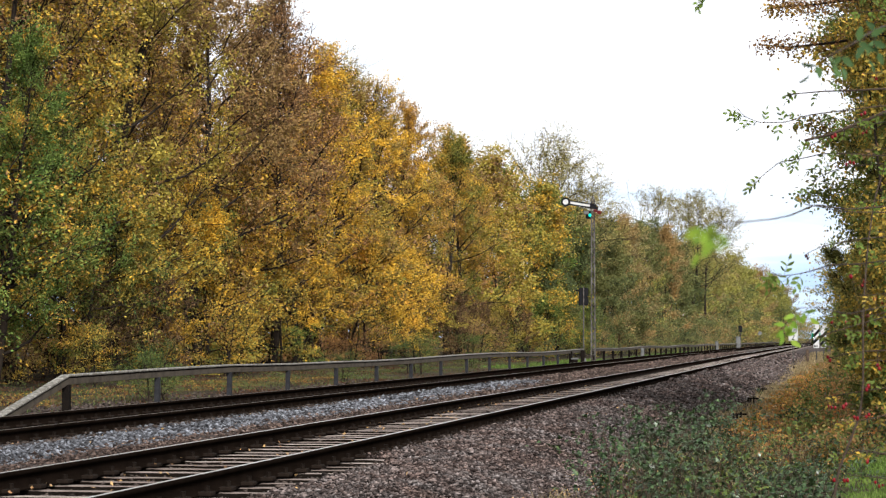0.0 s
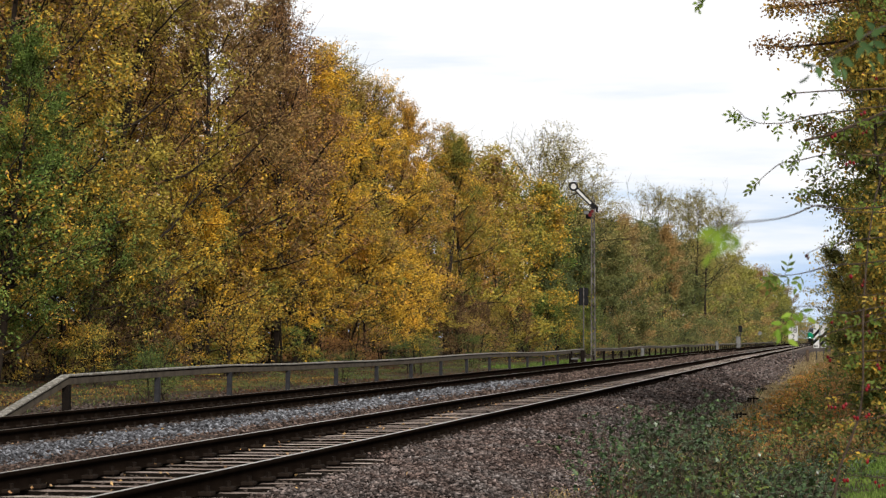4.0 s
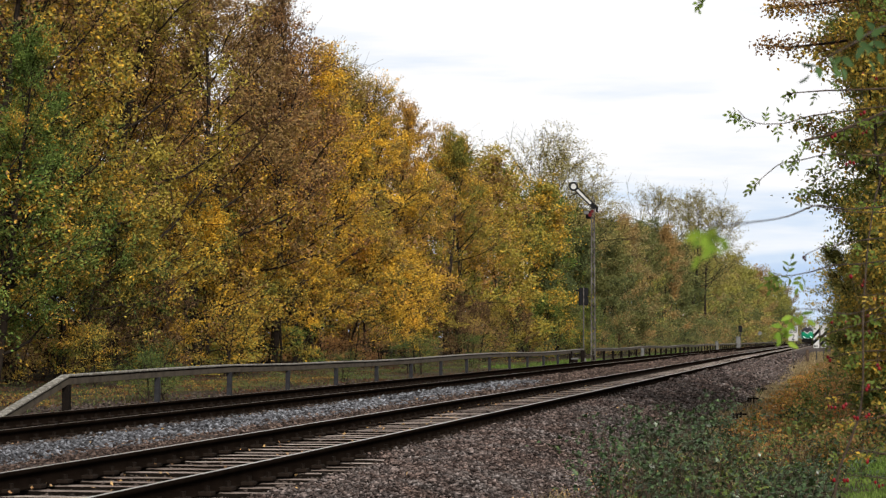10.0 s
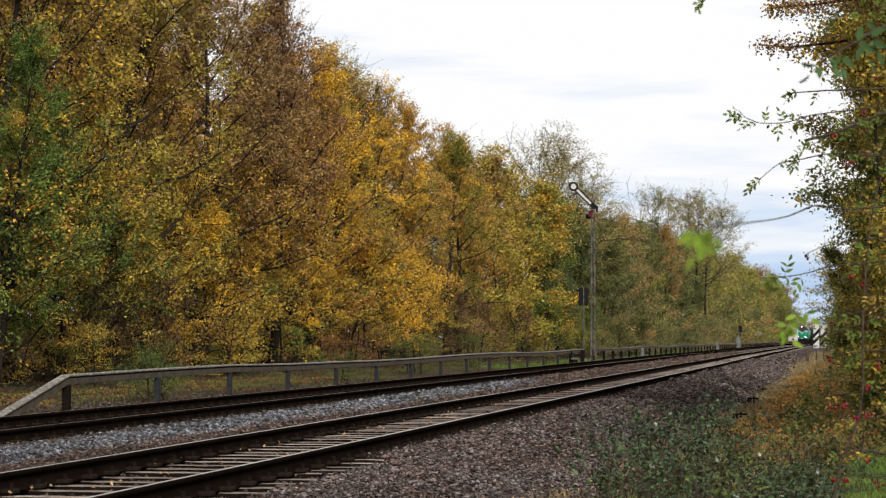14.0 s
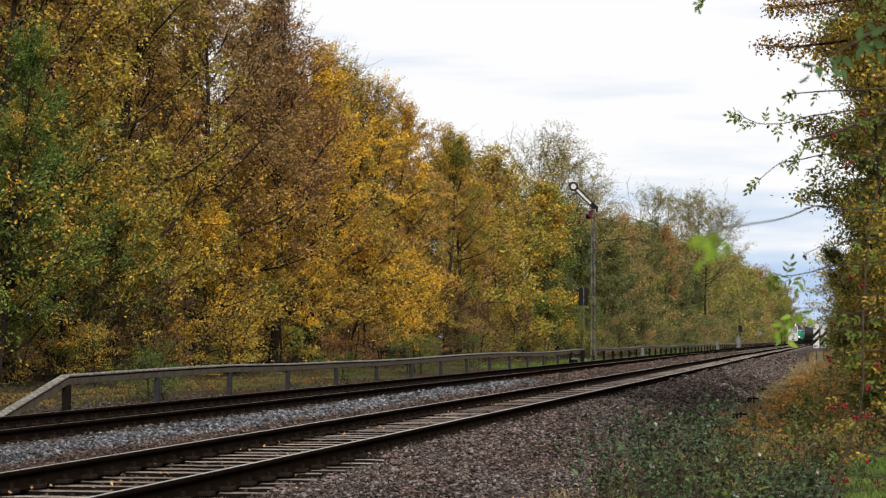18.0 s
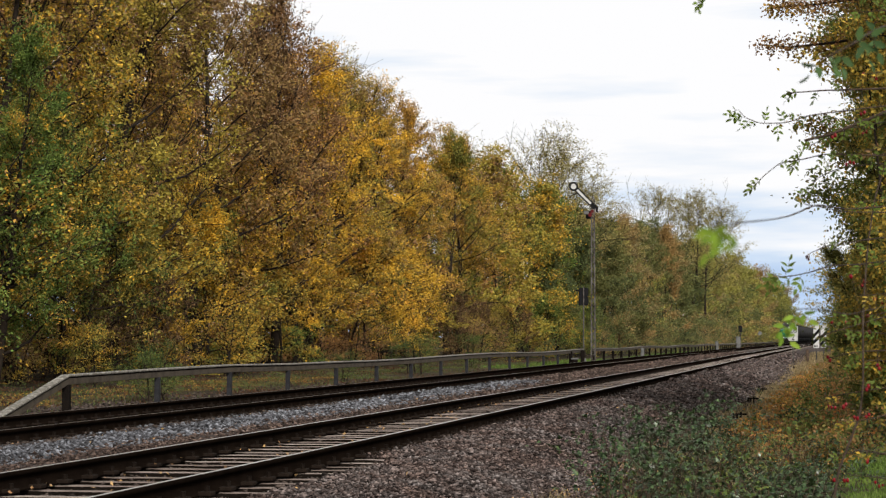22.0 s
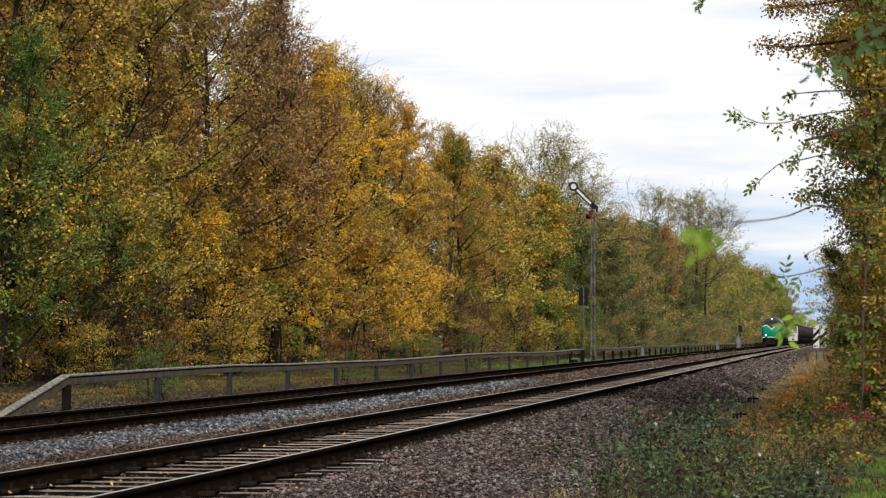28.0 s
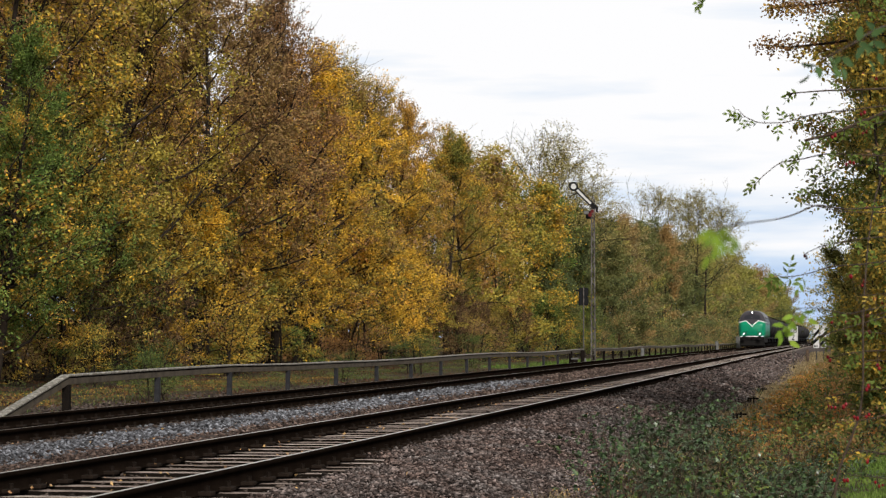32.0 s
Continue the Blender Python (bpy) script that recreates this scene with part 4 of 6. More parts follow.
def warning_board(m, label, top, shift):
    """A white board on a post, with two black stripes rising to one side and a row of unreadable marks."""
    p = thing("warning_board", m, label, "sign", "striped boards at the hedge")
    part("post", rodded((0, 0.02, -0.2), (0, 0.02, 0.95), 0.04, n=8), MAST, p)
    bd = part("board", boxed(-0.18, 0.18, -0.05, -0.025, 0.86, top, bevel=0.012), WHITE, p)
    for z in (1.38 + shift, 1.8 + shift):
        bm = bmesh.new()
        q = [(-0.178, -0.054, z - 0.31), (0.178, -0.054, z + 0.05), (0.178, -0.054, z + 0.3), (-0.178, -0.054, z - 0.06)]
        vs = [bm.verts.new(c) for c in q] + [bm.verts.new((c[0], -0.0505, c[2])) for c in q]
        bm.faces.new(vs[:4]), bm.faces.new(vs[7:3:-1])
        for k in range(4):
            bm.faces.new((vs[k], vs[(k + 1) % 4], vs[(k + 1) % 4 + 4], vs[k + 4]))
        part("stripe", bm, BLACK, bd)
    for k, w in enumerate((0.1, 0.07)):
        part("marking_bar", boxed(-0.13 + k * 0.14, -0.13 + k * 0.14 + w, -0.054, -0.051, 0.93, 1.04), BLACK, bd)


warning_board(Matrix.Translation((23.509, 146.000, 0.000)) @ Matrix.Rotation(-0.15, 4, "Z"), "white board with black slanting stripes beside the hedge", 2.36, 0.0)
warning_board(Matrix.Translation((24.610, 150.000, 0.000)) @ Matrix.Rotation(-0.15, 4, "Z"), "second striped white board just behind the first", 2.3, -0.12)

p = thing("wooden_stake", Matrix.Translation((20.740, 132.000, 0.000)), "old brown wooden stake in the verge", "post")
part("shaft", boxed(-0.08, 0.08, -0.07, 0.07, -0.2, 0.85, bevel=0.02), WOOD_POST, p)


def wire_guide(m, label="rusty signal-wire roller on a low stake"):
    p = thing("wire_guide", m, label, "wire guide", "signal-wire rollers along the verge")
    part("stake", boxed(-0.018, 0.018, -0.018, 0.018, -0.25, 0.19, bevel=0.005), CLIP, p)
    part("crossbar", boxed(-0.17, 0.11, -0.025, 0.025, 0.13, 0.165, bevel=0.006), CLIP, p)
    for x in (-0.13, -0.07):
        part("roller", rodded((x, 0, 0.06), (x, 0, 0.132), 0.022, n=10), CLIP, p)
    part("axle", rodded((-0.16, -0.02, 0.12), (-0.16, -0.02, 0.165), 0.016, n=8), WIRE, p, "bright worn roller end")


GUIDES = [(3.660, 32.500, 0.000), (5.451, 42.500, 0.000), (7.163, 53.500, 0.000), (8.682, 63.000, 0.000), (16.362, 108.000, 0.000)]
for q in GUIDES:
    wire_guide(Matrix.Translation(q) @ Matrix.Rotation(-0.17, 4, "Z"))
for dz, dx in ((0.13, -0.13), (0.12, -0.07)):
    pts = []
    for a, b in zip(GUIDES[:-1], GUIDES[1:]):
        for k in range(6):
            u = k / 6
            pts.append([a[0] + (b[0] - a[0]) * u + dx, a[1] + (b[1] - a[1]) * u, a[2] + (b[2] - a[2]) * u + dz - 0.12 * u * (1 - u)])
    pts.append([GUIDES[-1][0] + dx, GUIDES[-1][1], GUIDES[-1][2] + dz])
    tagged(part("signal_wire", mesh_np("signal_wire", *tubes([(pts, [0.004] * len(pts))], 5), CLIP), None), "thin dark signal wire strung along the verge", "wire", "signal wires")


# ================= the wood beyond the line =================
BIG = [broadleaf_meshes(100 + i, 14.6, 4.1, 30000, 0.10, crown_from=(0.10, 0.16, 0.22)[i % 3], thin=0.22 + 0.1 * (i % 2), gaps=0.12) for i in range(6)]
TWIGGY = [broadleaf_meshes(110 + i, 14.8, 4.2, 17000, 0.09, crown_from=0.14, subs=11, twigs=4, thin=0.7, gaps=0.3, low_el=0.5, top_el=1.25) for i in range(2)]
LAYERED = [broadleaf_meshes(120 + i, 14.4, 4.3, 31000, 0.105, crown_from=0.08, thin=0.05, gaps=0.15, low_el=0.0, top_el=0.85, spread=0.11, taper=0.5) for i in range(3)]
BACK = [broadleaf_meshes(140 + i, 15.0, 4.2, 8000, 0.16, limbs=20, subs=7, twigs=1, thin=0.25, gaps=0.15, spread=0.22, corners=3) for i in range(3)]
DEEP = [broadleaf_meshes(150 + i, 15.0, 4.4, 4600, 0.22, limbs=16, subs=5, twigs=0, thin=0.15, spread=0.4, corners=3) for i in range(2)]
YOUNG = [broadleaf_meshes(170 + i, 7.0, 2.9, 11000, 0.09, crown_from=0.15, limbs=20, subs=7, twigs=2, thin=0.1, gaps=0.15, low_el=0.1, top_el=0.9, spread=0.10, girth=0.6, taper=0.5) for i in range(3)]
MID = [broadleaf_meshes(160 + i, 14.5, 4.4, 15000, 0.18, crown_from=0.04, limbs=22, subs=7, twigs=1, thin=0.1, gaps=0.1, spread=0.27, girth=0.6, corners=3) for i in range(4)]
BARE = [broadleaf_meshes(180 + i, 15.0, 5.6, 9000, 0.12, crown_from=0.45, limbs=20, subs=9, twigs=3, thin=0.3, gaps=0.15, low_el=0.15, top_el=0.8, spread=0.16) for i in range(2)]
DIST = [broadleaf_meshes(190 + i, 13.0, 4.8, 6500, 0.23, crown_from=0.02, limbs=18, subs=6, twigs=0, thin=0.1, gaps=0.12, spread=0.36, girth=0.5, corners=3) for i in range(4)]
SHRUB = [tree_meshes(200 + i, 3.4, 2.2, 3600, 0.088, crown_from=0.0, clumps=70, clump_r=0.42, stems=3, steep=0.4, subs=3, fine=0) for i in range(4)]
THICKET = [tree_meshes(220 + i, 5.2, 3.2, 1900, 0.2, crown_from=0.0, clumps=80, clump_r=0.65, stems=2, steep=0.45, subs=3, fine=0) for i in range(2)]

WORDS = {"golden": "golden-yellow", "yellow": "bright yellow", "orange": "amber-orange", "brown": "rusty brown", "olive": "olive-green", "green": "still green", "far_green": "muted olive-green", "far_brown": "muted russet", "far_yellow": "yellow-green", "turning": "browning green", "late": "golden-brown", "leafy": "dark green", "mixed": "mixed brown and yellow", "fading": "green and gold", "mauve": "dull brown", "tan": "tan and gold", "lime": "yellow-green", "deep": "deep green", "umber": "deep brown", "pale": "thin bare-twigged"}


def edge(s):
    """Offset of the wood's edge: it closes in on the line further on."""
    return float(np.interp(s, [50, 120, 190, 260, 700], [-17.6, -17.6, -14.5, -12.8, -12.5]))


def tall(s):
    return float(np.interp(s, [50, 90, 98, 111, 116, 138, 150, 165, 190, 240, 330, 420, 700], [1.1, 1.03, 0.96, 0.97, 0.93, 0.93, 0.87, 0.8, 0.8, 0.92, 1.2, 1.25, 1.25]))


SWAYING = []


def build_wood():
    rng = random.Random(4)
    # the wood's edge, tree by tree: kind of crown, colour
    front = [(BIG, "deep"), (BIG, "deep"), (BIG, "fading"), (TWIGGY, "fading"), (BIG, "lime"), (TWIGGY, "turning"), (BIG, "mauve"), (BIG, "mauve"), (BIG, "late"), (LAYERED, "late"), (LAYERED, "golden"), (BIG, "golden"), (BIG, "lime"), (BIG, "golden"),
             (BIG, "tan"), (BIG, "lime"), (BIG, "olive"), (BIG, "tan"), (MID, "lime"), (MID, "lime"), (MID, "olive"), (MID, "olive"), (MID, "far_green"), (MID, "deep"), (MID, "deep"), (MID, "far_green"), (MID, "far_brown"), (MID, "far_brown"), (MID, "far_green"), (MID, "far_brown"), (MID, "far_yellow"), (MID, "far_brown"), (MID, "far_brown")]
    s = 50.0
    for i in range(38):
        model, kind = front[i] if i < len(front) else (MID, rng.choice(["far_yellow", "far_green", "far_brown"]))
        off = edge(s) + rng.uniform(-1.0, 0.8)
        near = s < 140
        (SWAYING if near else []).append(plant("tree", model[i % len(model)], upright(s, off, verge_z(s, off), rng.uniform(0, 6.28)), kind,
                             "%s autumn tree at the edge of the wood" % WORDS[kind], "tree", "trees of the wood", rng.uniform(0.97, 1.03) * tall(s)))
        s += rng.uniform(4.4, 5.6) * (1.0 if near else 1.15)
    plant("tree", TWIGGY[0], upright(113.5, edge(113.5) - 1.0, verge_z(113.5, -18.6), 2.0), "lime", "slender yellow-green autumn tree standing over its neighbours", "tree", "trees of the wood", 1.02)
    for s, sc in ((160, 0.55), (172, 0.66), (181, 0.62), (191, 0.7), (203, 0.62)):
        off = edge(s) + 1.6
        plant("tree", MID[s % 4], upright(s, off, verge_z(s, off), s), "far_green", "muted olive-green tree before the russet ones", "tree", "trees of the wood", sc)
    # young trees that fill the edge from the ground up
    for i, kind in enumerate(("deep", "deep", "fading", "lime", "golden", "olive", "late", "golden", "late", "orange", "golden", "yellow", "golden")):
        s = 55 + i * 4.9 + rng.uniform(-1, 1)
        off = edge(s) + 1.2 + rng.uniform(-0.7, 0.9)
        plant("young_tree", YOUNG[i % 3], upright(s, off, verge_z(s, off), rng.uniform(0, 6.28)), kind, "young %s tree filling the edge of the wood" % WORDS[kind], "tree", "young trees of the wood's edge", rng.uniform(0.8, 1.15))
    for s, ahead, sc, kind in ((62.5, 1.6, 0.6, "leafy"), (66, 1.6, 0.6, "umber"), (69.5, 1.8, 0.55, "umber"), (72, 1.5, 0.5, "late"), (124.5, 2.2, 0.5, "umber"), (127.5, 1.8, 0.62, "umber"), (131, 2.3, 0.58, "umber"), (137, 2.0, 0.6, "lime"), (142, 2.2, 0.62, "umber"), (147, 2.0, 0.62, "leafy"), (152, 2.2, 0.7, "deep"), (157, 2.0, 0.66, "leafy"), (163, 2.0, 0.72, "leafy"), (170, 2.0, 0.7, "deep")):
        off = edge(s) + ahead
        plant("young_tree", YOUNG[int(s) % 3], upright(s, off, verge_z(s, off) - 0.5, s), kind, "young %s tree filling the edge of the wood" % WORDS[kind], "tree", "young trees of the wood's edge", sc)
    for row, s, n in ((5.5, 56.0, 24), (11.5, 72.0, 10)):
        for i in range(n):
            kind = rng.choice(["mixed", "late", "brown", "turning", "brown", "mixed", "brown"])
            off = edge(s) - row + rng.uniform(-1.6, 1.6)
            plant("tree", BACK[i % 3] if row < 6 else DEEP[i % 2], upright(s, off, verge_z(s, off), rng.uniform(0, 6.28)), kind, "%s autumn tree inside the wood" % WORDS[kind], "tree", "trees of the wood", rng.uniform(0.9, 1.03) * tall(s) * (1.2 if s < 82 else 1.08 if s < 96 else 0.97))
            s += rng.uniform(4.8, 7.0) * (1 + row / 30)
    for s, off, sc, kind in ((57, -15.9, 0.62, "deep"), (62.0, -16.0, 0.55, "deep"), (67, -16.0, 0.42, "leafy"), (73, -16.3, 0.4, "golden")):
        plant("tree", BIG[int(s) % 6], upright(s, off, verge_z(s, off), s), kind, "%s autumn tree at the edge of the wood" % WORDS[kind], "tree", "trees of the wood", sc)
    for s, back, sc in ((76, 8.5, 1.2), (81, 7.0, 1.2), (87, 8.0, 1.18), (93, 7.0, 1.1), (106, 8.0, 0.98), (118, 7.0, 0.93), (112, 6.5, 0.92), (124, 6.0, 0.86), (129, 7.5, 0.84), (136, 6.5, 0.8), (146, 6.0, 0.8)):
        plant("tree", BACK[int(s) % 3], upright(s, edge(s) - back, verge_z(s, edge(s) - back), s), "brown", "rusty brown autumn tree inside the wood", "tree", "trees of the wood", sc)
    plant("tree", TWIGGY[1], upright(205, -16.0, 0.1, 3.0), "far_brown", "thin muted russet tree before the bare ones", "tree", "trees of the wood", 0.9)
    for s, off, sc in ((167, -16.4, 1.1), (178, -14.4, 1.06), (194, -15.0, 0.98), (268, -13.6, 1.27), (282, -12.4, 1.3), (297, -11.2, 1.26)):
        plant("tree", BARE[int(s) % 2], upright(s, off, verge_z(s, off), rng.uniform(0, 6.28)), "pale", "nearly bare tree with thin twigs over the wood", "tree", "bare trees", sc)
    s = 255.0
    for i in range(46):
        kind = ["far_green", "far_brown", "far_yellow", "far_green", "far_yellow", "far_yellow", "far_brown"][(i * 5 + i // 3) % 7] if s < 420 else rng.choice(["far_yellow", "far_brown", "far_green"])
        off = edge(s) + rng.uniform(-2.0, 1.0) - (i % 2) * 5
        plant("tree", DIST[i % 4], upright(s, off, 0.1, rng.uniform(0, 6.28)), kind, "%s tree further along the line" % WORDS[kind], "tree", "trees of the wood", rng.uniform(0.88, 1.05) * tall(s))
        s += rng.uniform(6, 12)
    for i in range(40):
        s = 48 + i * 5.2 + rng.uniform(-1.8, 1.8)
        off = edge(s) + 2.0 + rng.uniform(-1.4, 0.9)
        kind = rng.choice(["mixed", "deep", "leafy", "late", "orange"] if s < 85 else ["leafy", "mixed", "deep", "late", "brown", "leafy"] if s < 150 else ["far_green", "far_yellow", "far_brown"])
        plant("shrub", SHRUB[i % 4], upright(s, off, verge_z(s, off), rng.uniform(0, 6.28)), kind, "%s shrub at the foot of the wood" % WORDS[kind], "shrub", "shrubs of the wood's edge", rng.uniform(0.35, 0.85))
    for i in range(30):
        s = 205 + i * 8.0 + rng.uniform(-2, 2)
        off = edge(s) + 1.2 + rng.uniform(-1, 1)
        kind = rng.choice(["far_green", "far_green", "far_brown"])
        plant("shrub", THICKET[i % 2], upright(s, off, verge_z(s, off), rng.uniform(0, 6.28)), kind, "%s shrub along the far wood edge" % WORDS[kind], "shrub", "shrubs of the wood's edge", rng.uniform(0.6, 0.9))
    for i in range(12):
        s = 640 + i * 34
        kind = rng.choice(["far_green", "far_yellow", "far_brown"])
        plant("shrub", THICKET[i % 2], upright(s, -13 + rng.uniform(-1.5, 1.5), 0.0, rng.uniform(0, 6.28)), kind, "%s thicket at the far bend of the line" % WORDS[kind], "shrub", "shrubs of the wood's edge", max(0.9, 1.9 - 0.1 * i))
    for row, n, step in ((3.0, 20, 5.4), (9.0, 10, 8.0)):
        for i in range(n):
            s = 54 + row * 1.2 + i * step + rng.uniform(-1.5, 1.5)
            off = edge(s) - row + rng.uniform(-1, 1)
            kind = rng.choice(["mixed", "brown", "olive", "brown"] if s < 150 else ["far_green", "far_brown"])
            plant("shrub", THICKET[i % 2], upright(s, off, verge_z(s, off), rng.uniform(0, 6.28)), kind, "%s undergrowth in the shade of the wood" % WORDS[kind], "shrub", "undergrowth of the wood", rng.uniform(0.9, 1.3))


build_wood()
for s, off, sc in ((53.2, -10.6, 0.42), (57, -11.6, 0.3), (95, -12.0, 0.5), (78, -11.5, 0.3), (112, -12.5, 0.45)):
    plant("weed_bush", SHRUB[int(s) % 4], upright(s, off, verge_z(s, off), s), "sapling", "small fresh green bush behind the guard beam", "shrub", "green bushes on the verge", sc)

# ================= the hedge on the near side =================
HTREE = [tree_meshes(300 + i, 12.0, 1.3, 30000, 0.05, crown_from=0.15, clumps=620, clump_r=0.2, stems=4, girth=0.15, thin=0.0, subs=6, fine=0) for i in range(2)]
HLOW = [tree_meshes(310 + i, 12.0, 1.0, 24000, 0.072, crown_from=0.0, clumps=900, clump_r=0.2, stems=4, girth=0.15, thin=0.0, subs=8, fine=0) for i in range(3)]
HSHRUB = [tree_meshes(320 + i, 3.0, 1.5, 3600, 0.072, crown_from=0.03, clumps=130, clump_r=0.3, stems=3, subs=4, fine=1) for i in range(2)]
HBUSH = [broadleaf_meshes(340 + i, 5.0, 0.85, 16000, 0.055, crown_from=0.02, limbs=30, subs=8, twigs=2, thin=0.1, gaps=0.12, low_el=0.2, spread=0.07, girth=0.4) for i in range(2)]
HFAR = [tree_meshes(330 + i, 9.5, 2.6, 7000, 0.15, crown_from=0.0, clumps=130, clump_r=0.5, stems=2, subs=4, fine=0) for i in range(2)]


def build_hedge():
    rng = random.Random(9)
    for x, y, sc, kind in ((6.1, 25, 0.95, "hedge_gold"), (6.6, 32, 1.0, "hedge_gold"), (7.48, 37, 1.0, "hedge_gold"), (8.33, 42, 1.05, "hedge"), (9.4, 48, 1.05, "hedge_gold"), (10.65, 55, 1.1, "hedge"), (12.15, 63, 1.1, "hedge_gold"),
                        (8.02, 40, 1.0, "hedge_gold"), (8.93, 45.5, 1.0, "hedge"), (7.0, 35, 0.95, "hedge"), (7.6, 34, 1.15, "hedge"), (8.9, 40, 1.15, "hedge"), (10.1, 47, 1.2, "hedge_gold"), (11.6, 56, 1.2, "hedge")):
        plant("hedge_tree", HTREE[int(y) % 2] if y < 31 else HLOW[int(y) % 3], Matrix.Translation((x, y, 0.2)) @ Matrix.Rotation(rng.uniform(0, 6), 4, "Z"), kind, "tall hawthorn hedge tree, green leaves turning yellow", "tree", "hedge trees", sc)
    for y in (66, 80, 96, 115, 135, 160, 190, 225, 265, 320, 380, 450, 530, 620):
        p = line(y, 7.8 if y < 200 else 7.4 if y < 300 else 8.0)
        plant("hedge_tree", HFAR[y % 2], Matrix.Translation((p.x, p.y, p.z + 0.2)) @ Matrix.Rotation(rng.uniform(0, 6), 4, "Z"), rng.choice(["hedge", "hedge_gold"]), "leafy hedge tree further along the verge", "tree", "hedge trees", rng.uniform(0.6, 0.75) * (1.0 if y < 200 else 1.3))
    for s in (74, 90, 108, 126, 148, 175):
        plant("hedge_tree", HFAR[s // 2 % 2], upright(s, 8.2, 0.15, rng.uniform(0, 6)), "hedge", "leafy hedge tree further along the verge", "tree", "hedge trees", 0.62)
    for x, y, sc in ((15.65, 85, 0.4), (17.85, 98, 0.42), (20.8, 115, 0.42), (20.7, 110, 0.55)):
        plant("hedge_tree", HFAR[y % 2], Matrix.Translation((x, y, 0.1)) @ Matrix.Rotation(rng.uniform(0, 6), 4, "Z"), "hedge", "young leafy hedge tree beside the striped boards", "tree", "hedge trees", sc)
    for x, y, sc, kind in ((7.8, 37, 0.5, "hedge_gold"), (8.6, 42, 0.55, "hedge_rust"), (10.2, 50, 0.6, "hedge"), (12.3, 62, 0.6, "hedge_gold"), (7.2, 32, 0.35, "hedge"), (15.4, 78, 0.7, "hedge")):
        plant("hedge_shrub", HSHRUB[int(y) % 2], Matrix.Translation((x, y, 0.12)) @ Matrix.Rotation(rng.uniform(0, 6), 4, "Z"), kind, "low shrub at the foot of the hedge", "shrub", "hedge shrubs", sc)

    for x, y, sc, kind in ((8.85, 47, 0.66, "hedge_pale"), (9.65, 52, 0.78, "hedge_pale"), (10.75, 59, 0.85, "hedge_gold"), (12.3, 68, 0.95, "hedge_pale"), (13.8, 77, 1.0, "hedge_pale"), (16.2, 91, 1.15, "hedge_pale")):
        plant("hedge_bush", HBUSH[int(y) % 2], Matrix.Translation((x, y, 0.1)) @ Matrix.Rotation(rng.uniform(0, 6), 4, "Z"), kind, "bushy hawthorn of the hedge, green and gold", "shrub", "hedge shrubs", sc)
    for x, y, sc, kind in ((29.2, 165, 0.95, "hedge"), (32.6, 181, 1.0, "hedge_gold"), (37.0, 204, 1.05, "hedge")):
        plant("hedge_tree", HFAR[y % 2], Matrix.Translation((x, y, -0.1)) @ Matrix.Rotation(rng.uniform(0, 6), 4, "Z"), kind, "leafy hedge tree beyond the striped boards", "tree", "hedge trees", sc)
    for k in range(12):
        s = 158 + k * 8 + rng.uniform(-2, 2)
        off = 5.9 + rng.uniform(-0.4, 0.8)
        plant("hedge_shrub", HSHRUB[k % 2], upright(s, off, 0.0, rng.uniform(0, 6)), rng.choice(["hedge", "hedge_gold"]), "shrub of the hedge's far end", "shrub", "hedge shrubs", rng.uniform(0.9, 1.35))
    for k in range(26):
        s = 56 + k * 5.5 + rng.uniform(-1.5, 1.5)
        off = 6.9 + rng.uniform(-0.4, 1.1)
        plant("hedge_shrub", HSHRUB[k % 2], upright(s, off, verge_z(s, off) - 0.05, rng.uniform(0, 6)), rng.choice(["hedge", "hedge_gold", "verge"]), "low shrub at the foot of the hedge", "shrub", "hedge shrubs", rng.uniform(0.55, 1.0))


build_hedge()


# ================= brambles, weeds and grass =================
def clumps_of(name, seed, spots, n_leaf, leaf, width, height, material, label, category, kind="stuff", radius=0.3, flat=0.6):
    """A low thicket: leaves heaped over many spots (x, y, height)."""
    rng = np.random.default_rng(seed)
    sp = np.asarray(spots, float)
    w = rng.integers(0, len(sp), n_leaf)
    c = np.concatenate([sp[w, :2] + rng.normal(size=(n_leaf, 2)) * radius, (np.sqrt(rng.random(n_leaf)) * sp[w, 3] * height)[:, None]], 1)
    c[:, 2] *= np.exp(-((c[:, :2] - sp[w, :2]) ** 2).sum(1) / (4 * radius * radius))
    c[:, 2] += 0.02 + sp[w, 2]
    V, F = leaves(rng, c, leaf, width, flat)
    tagged(part(name, mesh_np(name, V, F, LEAF[material]), None), label, category, kind=kind)


